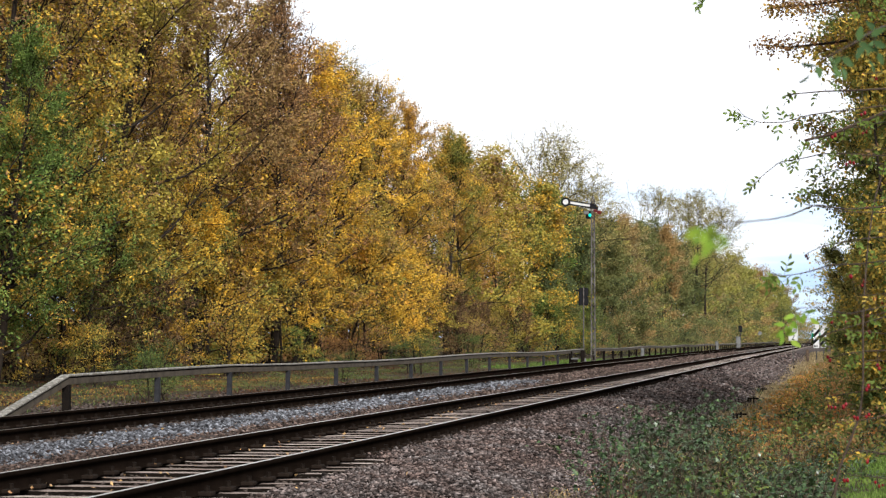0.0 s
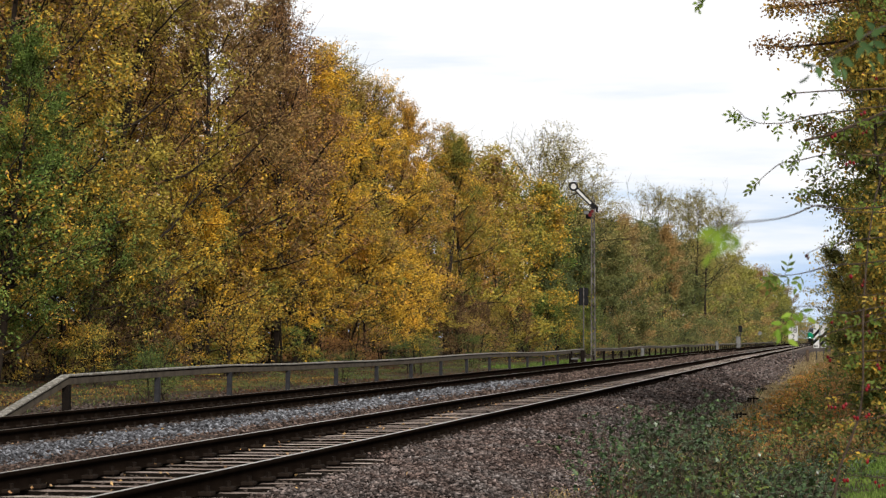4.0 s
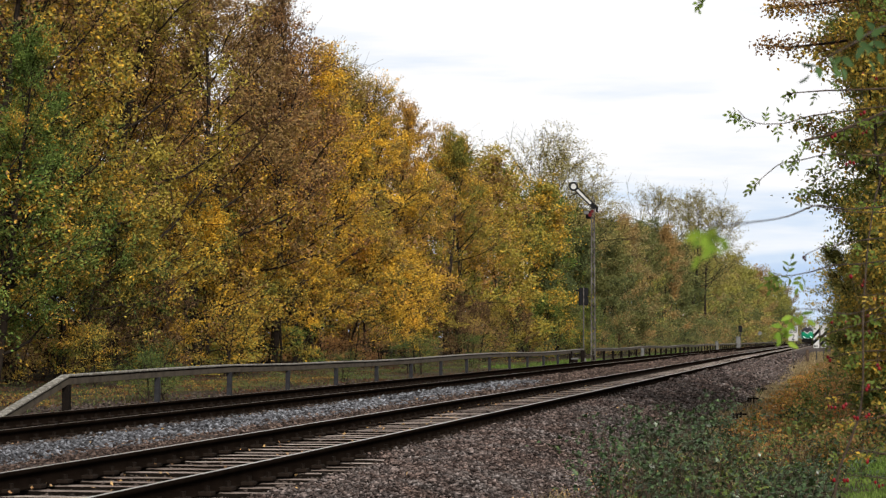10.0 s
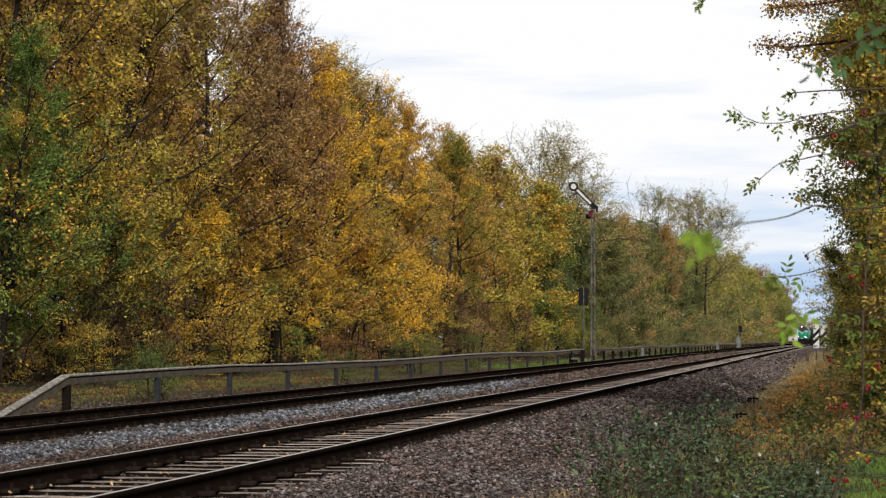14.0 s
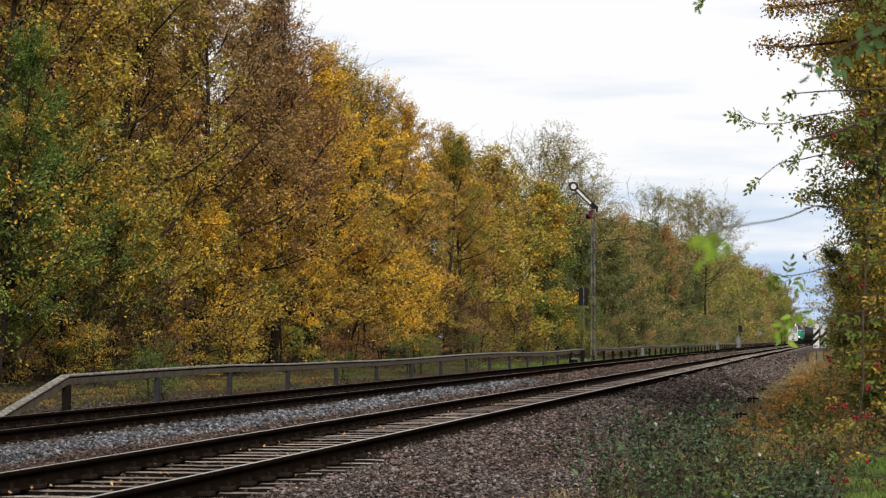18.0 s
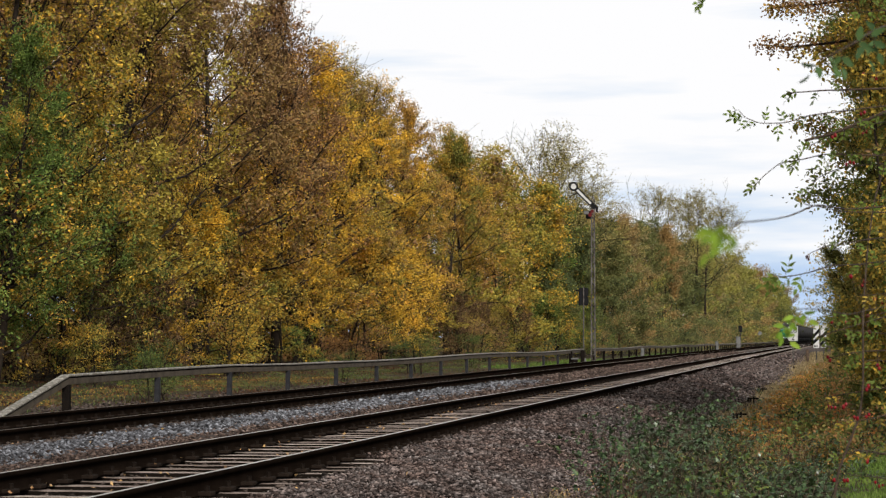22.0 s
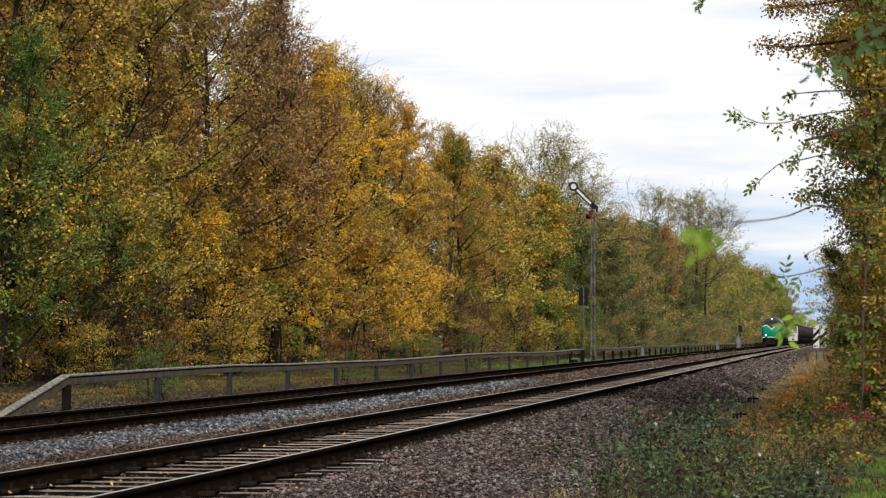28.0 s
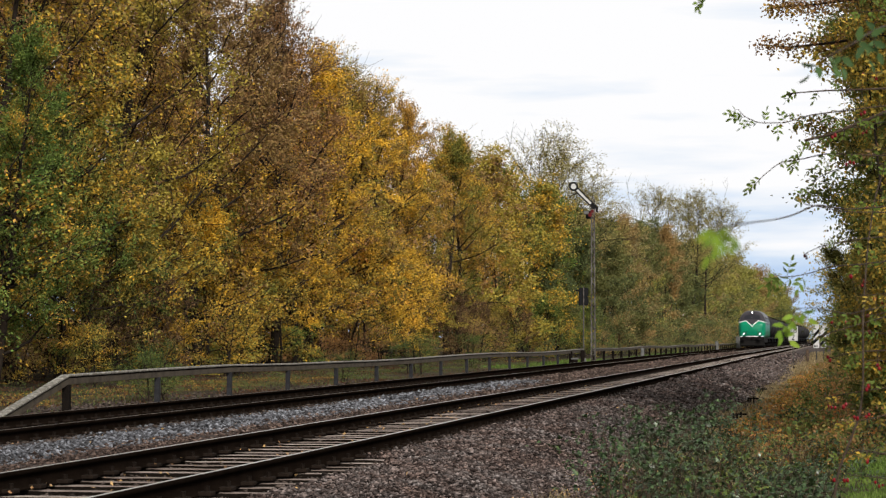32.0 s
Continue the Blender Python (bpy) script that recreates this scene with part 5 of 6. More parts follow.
def bramble_canes(name, seed, spots, label, lean=0.7, leaf="bramble", size=1.0, category="brambles"):
    """Arching canes with three-fingered leaves; spots (x, y, ground, height)."""
    rng = np.random.default_rng(seed)
    V, F, canes = [], [], []
    for x, y, g, h in spots:
        az = rng.uniform(0, 6.283)
        d = np.array([math.cos(az), math.sin(az), 0.0])
        reach = h * lean * rng.uniform(0.5, 1.5)
        u = np.linspace(0, 1, 9)[:, None]
        pts = np.array([x, y, g]) + d * reach * u ** 1.3 + np.array([0, 0, 1.0]) * h * np.sin(u * (1.5 + 0.9 * rng.random())) + rng.normal(size=(9, 3)) * 0.012
        canes.append((pts, np.linspace(0.005, 0.002, 9)))
        for w in np.arange(0.03, 1.0, 0.026 * size / max(0.35, h) * rng.uniform(0.8, 1.3)):
            q = at_share(pts, w)
            a2 = rng.uniform(0, 6.283)
            out = np.array([math.cos(a2), math.sin(a2), rng.uniform(-0.2, 0.5)])
            q = q + out * 0.05
            nrm = unit(np.array([0, 0, 1.0]) + rng.normal(size=3) * 0.55 + out * 0.3)
            tip = unit(out - nrm * (out @ nrm))
            side = np.cross(nrm, tip)
            L = rng.uniform(0.022, 0.044) * size
            for ang in (-1.05, 0.0, 1.05):
                t = tip * math.cos(ang) + side * math.sin(ang)
                s = np.cross(nrm, t)
                k = L * (1.0 if ang == 0 else 0.82)
                b = len(V)
                V += [q, q + t * k * 0.42 + s * k * 0.34 + nrm * k * 0.08, q + t * k - nrm * k * 0.10, q + t * k * 0.42 - s * k * 0.34 + nrm * k * 0.08]
                F += [(b, b + 1, b + 2, b + 3)]
    ob = thing(name, Matrix.Identity(4), label, category, kind="stuff")
    tagged(part("cane", mesh_np("cane", *tubes(canes, 3), TWIG), None, ob), "reddish brown thorny canes", kind="stuff")
    tagged(part("foliage", mesh_np("foliage", np.array(V), np.array(F), LEAF[leaf]), None, ob), kind="stuff")


def blades(name, seed, spots, n, length, width, material, label, lean=0.5, spread=0.25):
    rng = np.random.default_rng(seed)
    sp = np.asarray(spots, float)
    w = rng.integers(0, len(sp), n)
    b = np.concatenate([sp[w, :2] + rng.normal(size=(n, 2)) * spread, sp[w, 2:3]], 1)
    a = rng.uniform(0, 6.283, n)
    L = length * rng.uniform(0.5, 1.3, n)
    d = np.stack([np.cos(a) * lean * rng.random(n), np.sin(a) * lean * rng.random(n), np.ones(n)], 1)
    d = unit(d) * L[:, None]
    s = np.stack([-np.sin(a), np.cos(a), 0 * a], 1) * (width / 2)
    d2 = d * np.array([1.9, 1.9, 0.9])
    V = np.stack([b - s, b + s, b + d * 0.55 + s * 0.7, b + d * 0.55 - s * 0.7, b + d2 + s * 0.15, b + d2 - s * 0.15], 1).reshape(-1, 3)
    k = np.arange(n)[:, None] * 6
    F = np.concatenate([k + np.array([[0, 1, 2, 3]]), k + np.array([[3, 2, 4, 5]])])
    tagged(part(name, mesh_np(name, V, F, LEAF[material]), None), label, "grass", kind="stuff")


def strip(rng, n, s0, s1, o0, o1, h0=0.0, h1=0.0, power=1.0):
    """Spots over a stretch of the verge."""
    out = []
    for _ in range(n):
        s, o = s0 + (s1 - s0) * rng.random() ** power, rng.uniform(o0, o1)
        p = line(s, o)
        g = max(verge_z(s, o), float(bed_z(o)) if -7.6 < o < 3.15 else -9.0)
        out.append((p.x, p.y, g + p.z, rng.uniform(h0, h1)))
    return out


def build_undergrowth():
    rng = random.Random(21)
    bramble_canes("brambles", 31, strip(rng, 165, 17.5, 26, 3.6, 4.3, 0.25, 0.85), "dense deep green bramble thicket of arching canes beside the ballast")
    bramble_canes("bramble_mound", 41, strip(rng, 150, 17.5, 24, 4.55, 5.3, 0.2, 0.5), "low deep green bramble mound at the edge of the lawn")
    bramble_canes("amber_weeds", 64, strip(rng, 110, 25, 43, 3.9, 5.6, 0.12, 0.36), "amber and rust-coloured weeds between the brambles", 0.7, "rusty", 1.25, "weeds")
    bramble_canes("bramble_heap", 44, strip(rng, 80, 25, 33, 4.7, 5.8, 0.12, 0.36), "deep green bramble heap further along the verge")
    bramble_canes("bramble_shoots", 49, strip(rng, 44, 19, 30, 3.35, 4.3, 0.6, 1.0), "tall young bramble shoots above the thicket", 0.3)
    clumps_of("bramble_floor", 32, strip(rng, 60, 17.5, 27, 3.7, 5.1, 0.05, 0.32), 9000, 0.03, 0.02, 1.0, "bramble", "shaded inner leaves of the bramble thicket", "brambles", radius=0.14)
    clumps_of("withered_fronds", 53, strip(rng, 70, 18.5, 31, 3.3, 5.0, 0.2, 0.6), 3500, 0.032, 0.017, 1.0, "soil", "deep brown fronds among the brambles", "weeds", radius=0.1)
    bramble_canes("olive_shoots", 63, strip(rng, 90, 17.5, 29, 3.8, 4.9, 0.25, 0.6), "olive-green weed shoots growing through the brambles", 0.5, "sapling", 0.9, "weeds")
    bramble_canes("verge_saplings", 61, strip(rng, 180, 33, 78, 4.4, 7.0, 0.15, 0.55, power=1.3), "young green shoots among the withered weeds of the verge", 0.8, "sapling", 1.9, "weeds")
    bramble_canes("rusty_shoots", 62, strip(rng, 170, 40, 80, 4.1, 6.8, 0.15, 0.42, power=1.3), "rusty orange shoots withering on the verge", 0.8, "rusty", 1.8, "weeds")
    blades("straw_tufts", 47, strip(rng, 70, 14.5, 21, 2.9, 3.75), 9000, 0.22, 0.006, "dry", "pale dry straw tufts at the foot of the ballast", lean=0.7, spread=0.1)
    blades("path_straw", 48, strip(rng, 130, 30, 80, 2.95, 3.65), 9000, 0.09, 0.009, "dry", "trodden straw-coloured grass along the signal wires", lean=0.9, spread=0.22)
    clumps_of("browned_weeds", 45, strip(rng, 100, 31, 48, 4.25, 5.4, 0.1, 0.35), 9000, 0.036, 0.022, 1.0, "verge", "browning weeds growing among the brambles", "weeds", radius=0.18)
    clumps_of("ballast_edge_leaves", 46, strip(rng, 90, 16, 34, 2.7, 3.6, 0.02, 0.08), 2500, 0.028, 0.017, 1.0, "litter", "dead leaves and dry stems at the ballast edge", "leaf litter", radius=0.2)
    bramble_canes("bramble_runners", 39, strip(rng, 26, 18, 29, 2.9, 3.6, 0.1, 0.3), "thin bramble runners creeping over the stones", 1.2)
    clumps_of("bramble_patch", 37, strip(rng, 40, 34, 95, 4.5, 6.4, 0.15, 0.5), 10000, 0.05, 0.036, 1.0, "bramble", "low bramble patches along the verge", "brambles", radius=0.3)
    blades("weed_stalks", 43, strip(rng, 40, 20, 32, 3.8, 4.9), 600, 0.4, 0.006, "dry", "thin dry weed stalks standing in the brambles", lean=0.3, spread=0.2)
    clumps_of("withered_weeds", 33, strip(rng, 230, 33, 130, 3.8, 6.6, 0.06, 0.34, power=1.5), 24000, 0.062, 0.038, 1.0, "dead", "withered orange and brown weeds on the verge", "weeds", radius=0.26)
    clumps_of("green_undergrowth", 50, strip(rng, 130, 31, 100, 4.5, 7.4, 0.1, 0.6, power=1.4), 20000, 0.06, 0.04, 1.0, "weed_green", "green weeds among the withered ones on the verge", "weeds", radius=0.2)
    clumps_of("mixed_weeds", 41, strip(rng, 130, 33, 100, 4.8, 7.6, 0.15, 0.75, power=1.3), 18000, 0.058, 0.034, 1.0, "verge", "yellow-green weeds and saplings below the hedge", "weeds", radius=0.28)
    blades("green_grass", 34, strip(rng, 460, 17, 34, 4.85, 7.4), 56000, 0.046, 0.008, "grass", "bright green grass at the foot of the hedge", spread=0.2)
    blades("dry_grass", 35, strip(rng, 300, 18, 110, 2.95, 3.75), 14000, 0.10, 0.008, "dry", "dry straw-coloured grass along the ballast edge", spread=0.16)
    blades("far_dry_grass", 51, strip(rng, 260, 100, 240, 3.0, 5.2), 9000, 0.25, 0.03, "dry", "pale dry grass further along the verge", spread=0.4)
    blades("verge_grass", 52, strip(rng, 70, 37, 130, -14.5, -11.6, power=1.4), 15000, 0.09, 0.016, "meadow", "soft grey-green grass behind the guard beam", spread=0.9, lean=0.8)
    blades("far_verge_grass", 54, strip(rng, 110, 112, 280, -11.0, -7.9), 16000, 0.2, 0.045, "grass", "green grass along the far guard beam", spread=0.6, lean=0.7)
    clumps_of("trackside_litter", 55, strip(rng, 420, 33, 85, -11.2, -7.7, 0.01, 0.05, power=1.4), 9000, 0.045, 0.032, 1.0, "soil", "dark rotting leaves on the soil beside the far track", "leaf litter", radius=0.3)
    clumps_of("red_litter", 56, strip(rng, 160, 40, 80, -14.5, -11.8, 0.03, 0.1), 6000, 0.045, 0.032, 1.0, "hedge_rust", "russet fallen leaves before the wood", "leaf litter", radius=0.3)
    clumps_of("far_verge_weeds", 36, strip(rng, 320, 36, 150, -18.5, -12.0, 0.05, 0.25, power=1.5), 3500, 0.042, 0.026, 1.0, "meadow", "low fading weeds and grass behind the guard beam", "weeds", radius=0.5)
    clumps_of("far_litter", 38, strip(rng, 700, 30, 150, -19.5, -6.6, 0.02, 0.10, power=1.5), 34000, 0.06, 0.045, 0.5, "soil", "brown fallen leaves and weeds below the wood", "leaf litter", radius=0.6)
    clumps_of("green_weeds", 42, strip(rng, 46, 38, 130, -15.5, -11.0, 0.1, 0.45, power=1.3), 5000, 0.045, 0.032, 1.0, "meadow", "low green weeds behind the guard beam", "weeds", radius=0.4)
    r2 = np.random.default_rng(40)
    s, o = r2.uniform(13, 60, 420), np.where(r2.random(420) < 0.7, r2.uniform(-0.7, 0.65, 420), r2.uniform(-3.5, 2.6, 420))
    c = line_np(s, o, 0.0)
    c[:, 2] = np.where(abs(o) < 1.25, RAIL - 0.125, bed_z(o) + 0.05)
    V, F = leaves(r2, c, 0.036, 0.026, 1.2)
    tagged(part("fallen_leaves", mesh_np("fallen_leaves", V, F, LEAF["litter"]), None), "scattered yellow leaves fallen on the sleepers", "leaf litter", kind="stuff")


build_undergrowth()


# ================= the wild rose and the twigs before the camera =================
SWAY = []


def rose_leaf(V, F, rng, at, along, size, pairs=2):
    """One feathered leaf: leaflets in pairs and one at its tip."""
    d = unit(np.array(along, float))
    side = unit(np.cross(d, np.array([0.0, 1.0, 0.15]) + rng.normal(size=3) * 0.25))
    for k in range(pairs + 1):
        q = np.array(at) + d * size * (0.5 + 0.75 * k)
        for sg in ((-1, 1) if k < pairs else (0,)):
            t = unit(d * (0.75 if sg else 1.0) + side * sg * 0.9 + rng.normal(size=3) * 0.15)
            w = unit(np.cross(t, np.array([0.0, 1.0, 0.0]) + rng.normal(size=3) * 0.55))
            n = np.cross(t, w)
            L, W = size * rng.uniform(0.85, 1.15), size * 0.44 * rng.uniform(0.85, 1.1)
            b = len(V)
            V += [q, q + t * L * 0.33 + w * W / 2 + n * W * 0.15, q + t * L * 0.72 + w * W * 0.36 + n * W * 0.05, q + t * L - n * W * 0.2,
                  q + t * L * 0.72 - w * W * 0.36 + n * W * 0.05, q + t * L * 0.33 - w * W / 2 + n * W * 0.15, q + t * L * 0.5 - n * W * 0.08]
            F += [(b, b + 1, b + 6, b + 5), (b + 1, b + 2, b + 3, b + 6), (b + 6, b + 3, b + 4, b + 5)]


def hip_mesh(bm, at, r):
    v = bmesh.ops.create_icosphere(bm, subdivisions=2, radius=r)["verts"]
    bmesh.ops.scale(bm, verts=v, vec=(0.85, 0.85, 1.15))
    bmesh.ops.translate(bm, verts=v, vec=at)


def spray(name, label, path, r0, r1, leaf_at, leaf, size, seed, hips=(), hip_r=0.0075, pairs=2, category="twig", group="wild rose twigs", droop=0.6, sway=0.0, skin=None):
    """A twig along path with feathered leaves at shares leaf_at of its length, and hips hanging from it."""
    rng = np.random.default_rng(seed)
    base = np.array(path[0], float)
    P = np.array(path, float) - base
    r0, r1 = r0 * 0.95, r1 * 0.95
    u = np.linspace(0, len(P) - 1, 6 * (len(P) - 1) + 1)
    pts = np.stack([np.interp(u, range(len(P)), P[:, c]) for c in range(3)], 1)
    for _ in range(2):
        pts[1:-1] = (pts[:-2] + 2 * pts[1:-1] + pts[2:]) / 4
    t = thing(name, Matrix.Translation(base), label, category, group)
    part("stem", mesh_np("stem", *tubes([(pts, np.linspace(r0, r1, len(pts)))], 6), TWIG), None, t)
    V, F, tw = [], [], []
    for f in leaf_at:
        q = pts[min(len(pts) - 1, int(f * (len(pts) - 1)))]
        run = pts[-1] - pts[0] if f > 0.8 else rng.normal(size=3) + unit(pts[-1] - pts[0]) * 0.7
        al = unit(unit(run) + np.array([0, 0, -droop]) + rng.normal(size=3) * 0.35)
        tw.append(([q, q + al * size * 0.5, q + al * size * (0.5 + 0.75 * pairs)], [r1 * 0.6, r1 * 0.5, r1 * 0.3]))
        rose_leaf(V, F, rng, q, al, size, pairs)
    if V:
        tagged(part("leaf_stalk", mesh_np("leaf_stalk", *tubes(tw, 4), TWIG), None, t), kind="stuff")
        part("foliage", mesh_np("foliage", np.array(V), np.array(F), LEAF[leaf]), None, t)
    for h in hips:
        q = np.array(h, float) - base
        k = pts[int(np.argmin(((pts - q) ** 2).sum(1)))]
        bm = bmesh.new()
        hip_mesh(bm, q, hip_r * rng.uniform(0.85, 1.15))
        o = part("rose_hip", bm, skin or HIP, t, "near-black hip" if skin else "shiny red hip on its stalk", smooth=True)
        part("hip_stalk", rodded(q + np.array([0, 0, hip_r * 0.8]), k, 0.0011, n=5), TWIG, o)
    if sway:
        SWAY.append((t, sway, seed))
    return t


def rose_bush():
    """The bush's main stems stand just beside the view; the sprays grow out of them."""
    t = thing("rose_bush", Matrix.Translation((2.05, 9.0, 0.0)), "tall wild rose bush with arching brown stems", "shrub")
    for x, y, h, lx in ((0.0, 0.0, 3.6, 0.0), (0.12, 0.2, 3.2, 0.1), (0.2, -0.15, 2.6, 0.2)):
        pts = [[x, y, -0.1], [x + lx * 0.3, y, h * 0.35], [x + lx * 0.6, y, h * 0.7], [x + lx, y, h]]
        part("stem", mesh_np("stem", *tubes([(pts, [0.016, 0.013, 0.01, 0.006])], 7), TWIG), None, t)


rose_bush()
RB = lambda z: (2.05, 9.0, z)
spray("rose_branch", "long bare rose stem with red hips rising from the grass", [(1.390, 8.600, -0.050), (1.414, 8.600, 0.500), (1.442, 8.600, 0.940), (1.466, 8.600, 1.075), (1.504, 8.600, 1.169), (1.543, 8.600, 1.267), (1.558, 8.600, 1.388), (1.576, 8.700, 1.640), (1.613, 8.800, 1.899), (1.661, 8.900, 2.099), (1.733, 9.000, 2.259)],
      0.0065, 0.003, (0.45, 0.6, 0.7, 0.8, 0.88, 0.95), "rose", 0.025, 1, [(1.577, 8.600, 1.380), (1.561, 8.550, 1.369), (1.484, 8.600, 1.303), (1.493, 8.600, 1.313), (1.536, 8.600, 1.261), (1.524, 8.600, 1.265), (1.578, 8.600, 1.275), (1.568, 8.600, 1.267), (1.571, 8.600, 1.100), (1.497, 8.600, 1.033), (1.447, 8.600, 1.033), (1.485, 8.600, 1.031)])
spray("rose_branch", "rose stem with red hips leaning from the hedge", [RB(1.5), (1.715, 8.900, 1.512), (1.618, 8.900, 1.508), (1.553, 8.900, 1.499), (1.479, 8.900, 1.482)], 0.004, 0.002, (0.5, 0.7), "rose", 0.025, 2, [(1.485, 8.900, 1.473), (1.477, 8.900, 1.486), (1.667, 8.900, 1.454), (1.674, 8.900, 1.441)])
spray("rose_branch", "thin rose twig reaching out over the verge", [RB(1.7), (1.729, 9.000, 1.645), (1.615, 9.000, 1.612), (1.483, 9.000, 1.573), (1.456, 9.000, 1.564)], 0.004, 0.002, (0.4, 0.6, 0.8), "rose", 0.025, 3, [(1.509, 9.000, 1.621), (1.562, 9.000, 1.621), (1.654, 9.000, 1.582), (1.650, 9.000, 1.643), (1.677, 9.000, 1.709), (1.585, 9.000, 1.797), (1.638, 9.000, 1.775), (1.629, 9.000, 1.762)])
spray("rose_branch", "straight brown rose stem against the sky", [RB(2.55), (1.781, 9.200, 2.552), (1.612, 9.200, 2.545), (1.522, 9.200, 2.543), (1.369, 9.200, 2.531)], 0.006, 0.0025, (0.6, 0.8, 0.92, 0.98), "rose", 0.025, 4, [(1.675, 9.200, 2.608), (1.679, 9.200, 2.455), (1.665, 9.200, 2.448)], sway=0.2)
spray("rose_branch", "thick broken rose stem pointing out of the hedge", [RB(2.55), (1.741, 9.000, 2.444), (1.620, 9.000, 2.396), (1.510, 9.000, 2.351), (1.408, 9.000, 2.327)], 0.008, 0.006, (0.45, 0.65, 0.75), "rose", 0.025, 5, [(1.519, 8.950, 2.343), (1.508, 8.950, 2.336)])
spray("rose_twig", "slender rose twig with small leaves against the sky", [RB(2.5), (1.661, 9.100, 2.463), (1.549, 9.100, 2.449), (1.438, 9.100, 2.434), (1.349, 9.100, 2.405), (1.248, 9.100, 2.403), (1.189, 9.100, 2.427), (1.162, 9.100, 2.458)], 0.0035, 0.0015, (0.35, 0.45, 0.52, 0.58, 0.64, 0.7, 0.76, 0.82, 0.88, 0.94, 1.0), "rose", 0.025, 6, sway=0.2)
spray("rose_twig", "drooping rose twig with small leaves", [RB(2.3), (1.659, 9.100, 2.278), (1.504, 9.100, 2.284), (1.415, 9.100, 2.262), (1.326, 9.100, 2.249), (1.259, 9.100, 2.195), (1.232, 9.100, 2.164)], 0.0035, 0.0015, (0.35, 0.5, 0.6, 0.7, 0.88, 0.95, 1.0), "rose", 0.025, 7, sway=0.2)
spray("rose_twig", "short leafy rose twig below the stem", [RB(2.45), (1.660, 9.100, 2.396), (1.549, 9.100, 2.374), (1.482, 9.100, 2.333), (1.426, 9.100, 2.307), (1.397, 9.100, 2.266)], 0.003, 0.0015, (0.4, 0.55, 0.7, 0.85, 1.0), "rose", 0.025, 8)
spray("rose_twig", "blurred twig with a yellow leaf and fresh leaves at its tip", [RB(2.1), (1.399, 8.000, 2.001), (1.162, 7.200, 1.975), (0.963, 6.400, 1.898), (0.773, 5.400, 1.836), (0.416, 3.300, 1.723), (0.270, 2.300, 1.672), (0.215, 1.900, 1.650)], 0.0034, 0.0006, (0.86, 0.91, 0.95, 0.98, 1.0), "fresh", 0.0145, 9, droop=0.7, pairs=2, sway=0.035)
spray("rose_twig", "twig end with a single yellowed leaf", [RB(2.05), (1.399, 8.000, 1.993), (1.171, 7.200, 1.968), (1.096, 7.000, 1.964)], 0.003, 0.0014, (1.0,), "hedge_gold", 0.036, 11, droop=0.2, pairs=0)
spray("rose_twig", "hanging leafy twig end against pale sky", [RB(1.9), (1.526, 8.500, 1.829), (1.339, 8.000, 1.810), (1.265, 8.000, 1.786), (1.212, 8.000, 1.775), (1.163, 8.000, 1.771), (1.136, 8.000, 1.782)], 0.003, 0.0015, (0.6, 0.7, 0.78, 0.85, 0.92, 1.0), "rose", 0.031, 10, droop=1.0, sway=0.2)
spray("rose_twig", "thin rose twig ending in two near-black hips", [RB(1.96), (1.600, 8.400, 1.925), (1.452, 8.000, 1.900), (1.313, 8.000, 1.876), (1.262, 8.000, 1.852)], 0.003, 0.0014, (0.55, 0.7), "rose", 0.022, 17, [(1.253, 8.000, 1.841), (1.259, 8.000, 1.832)], sway=0.2, skin=DARK_HIP, hip_r=0.0056)
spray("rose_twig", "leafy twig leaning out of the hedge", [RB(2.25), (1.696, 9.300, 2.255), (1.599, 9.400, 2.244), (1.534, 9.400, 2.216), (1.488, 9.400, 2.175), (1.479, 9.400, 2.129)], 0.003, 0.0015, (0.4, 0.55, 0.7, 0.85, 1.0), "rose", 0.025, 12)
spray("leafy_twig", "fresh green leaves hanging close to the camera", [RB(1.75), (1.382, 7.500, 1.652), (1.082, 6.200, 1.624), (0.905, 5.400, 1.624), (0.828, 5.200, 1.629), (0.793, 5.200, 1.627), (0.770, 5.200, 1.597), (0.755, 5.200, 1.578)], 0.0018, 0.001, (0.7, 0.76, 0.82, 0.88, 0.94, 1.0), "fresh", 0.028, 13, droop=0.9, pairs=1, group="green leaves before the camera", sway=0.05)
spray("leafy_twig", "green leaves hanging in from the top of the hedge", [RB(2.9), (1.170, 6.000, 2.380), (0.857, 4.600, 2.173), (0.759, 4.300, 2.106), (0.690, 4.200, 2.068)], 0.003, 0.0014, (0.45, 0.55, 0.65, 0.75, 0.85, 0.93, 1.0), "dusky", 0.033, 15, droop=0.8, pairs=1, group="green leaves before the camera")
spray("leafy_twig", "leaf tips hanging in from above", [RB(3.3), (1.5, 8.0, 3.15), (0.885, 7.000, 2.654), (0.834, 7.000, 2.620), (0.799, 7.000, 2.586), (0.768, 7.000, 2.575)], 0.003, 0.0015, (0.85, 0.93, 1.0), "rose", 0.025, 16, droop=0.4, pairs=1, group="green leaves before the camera")


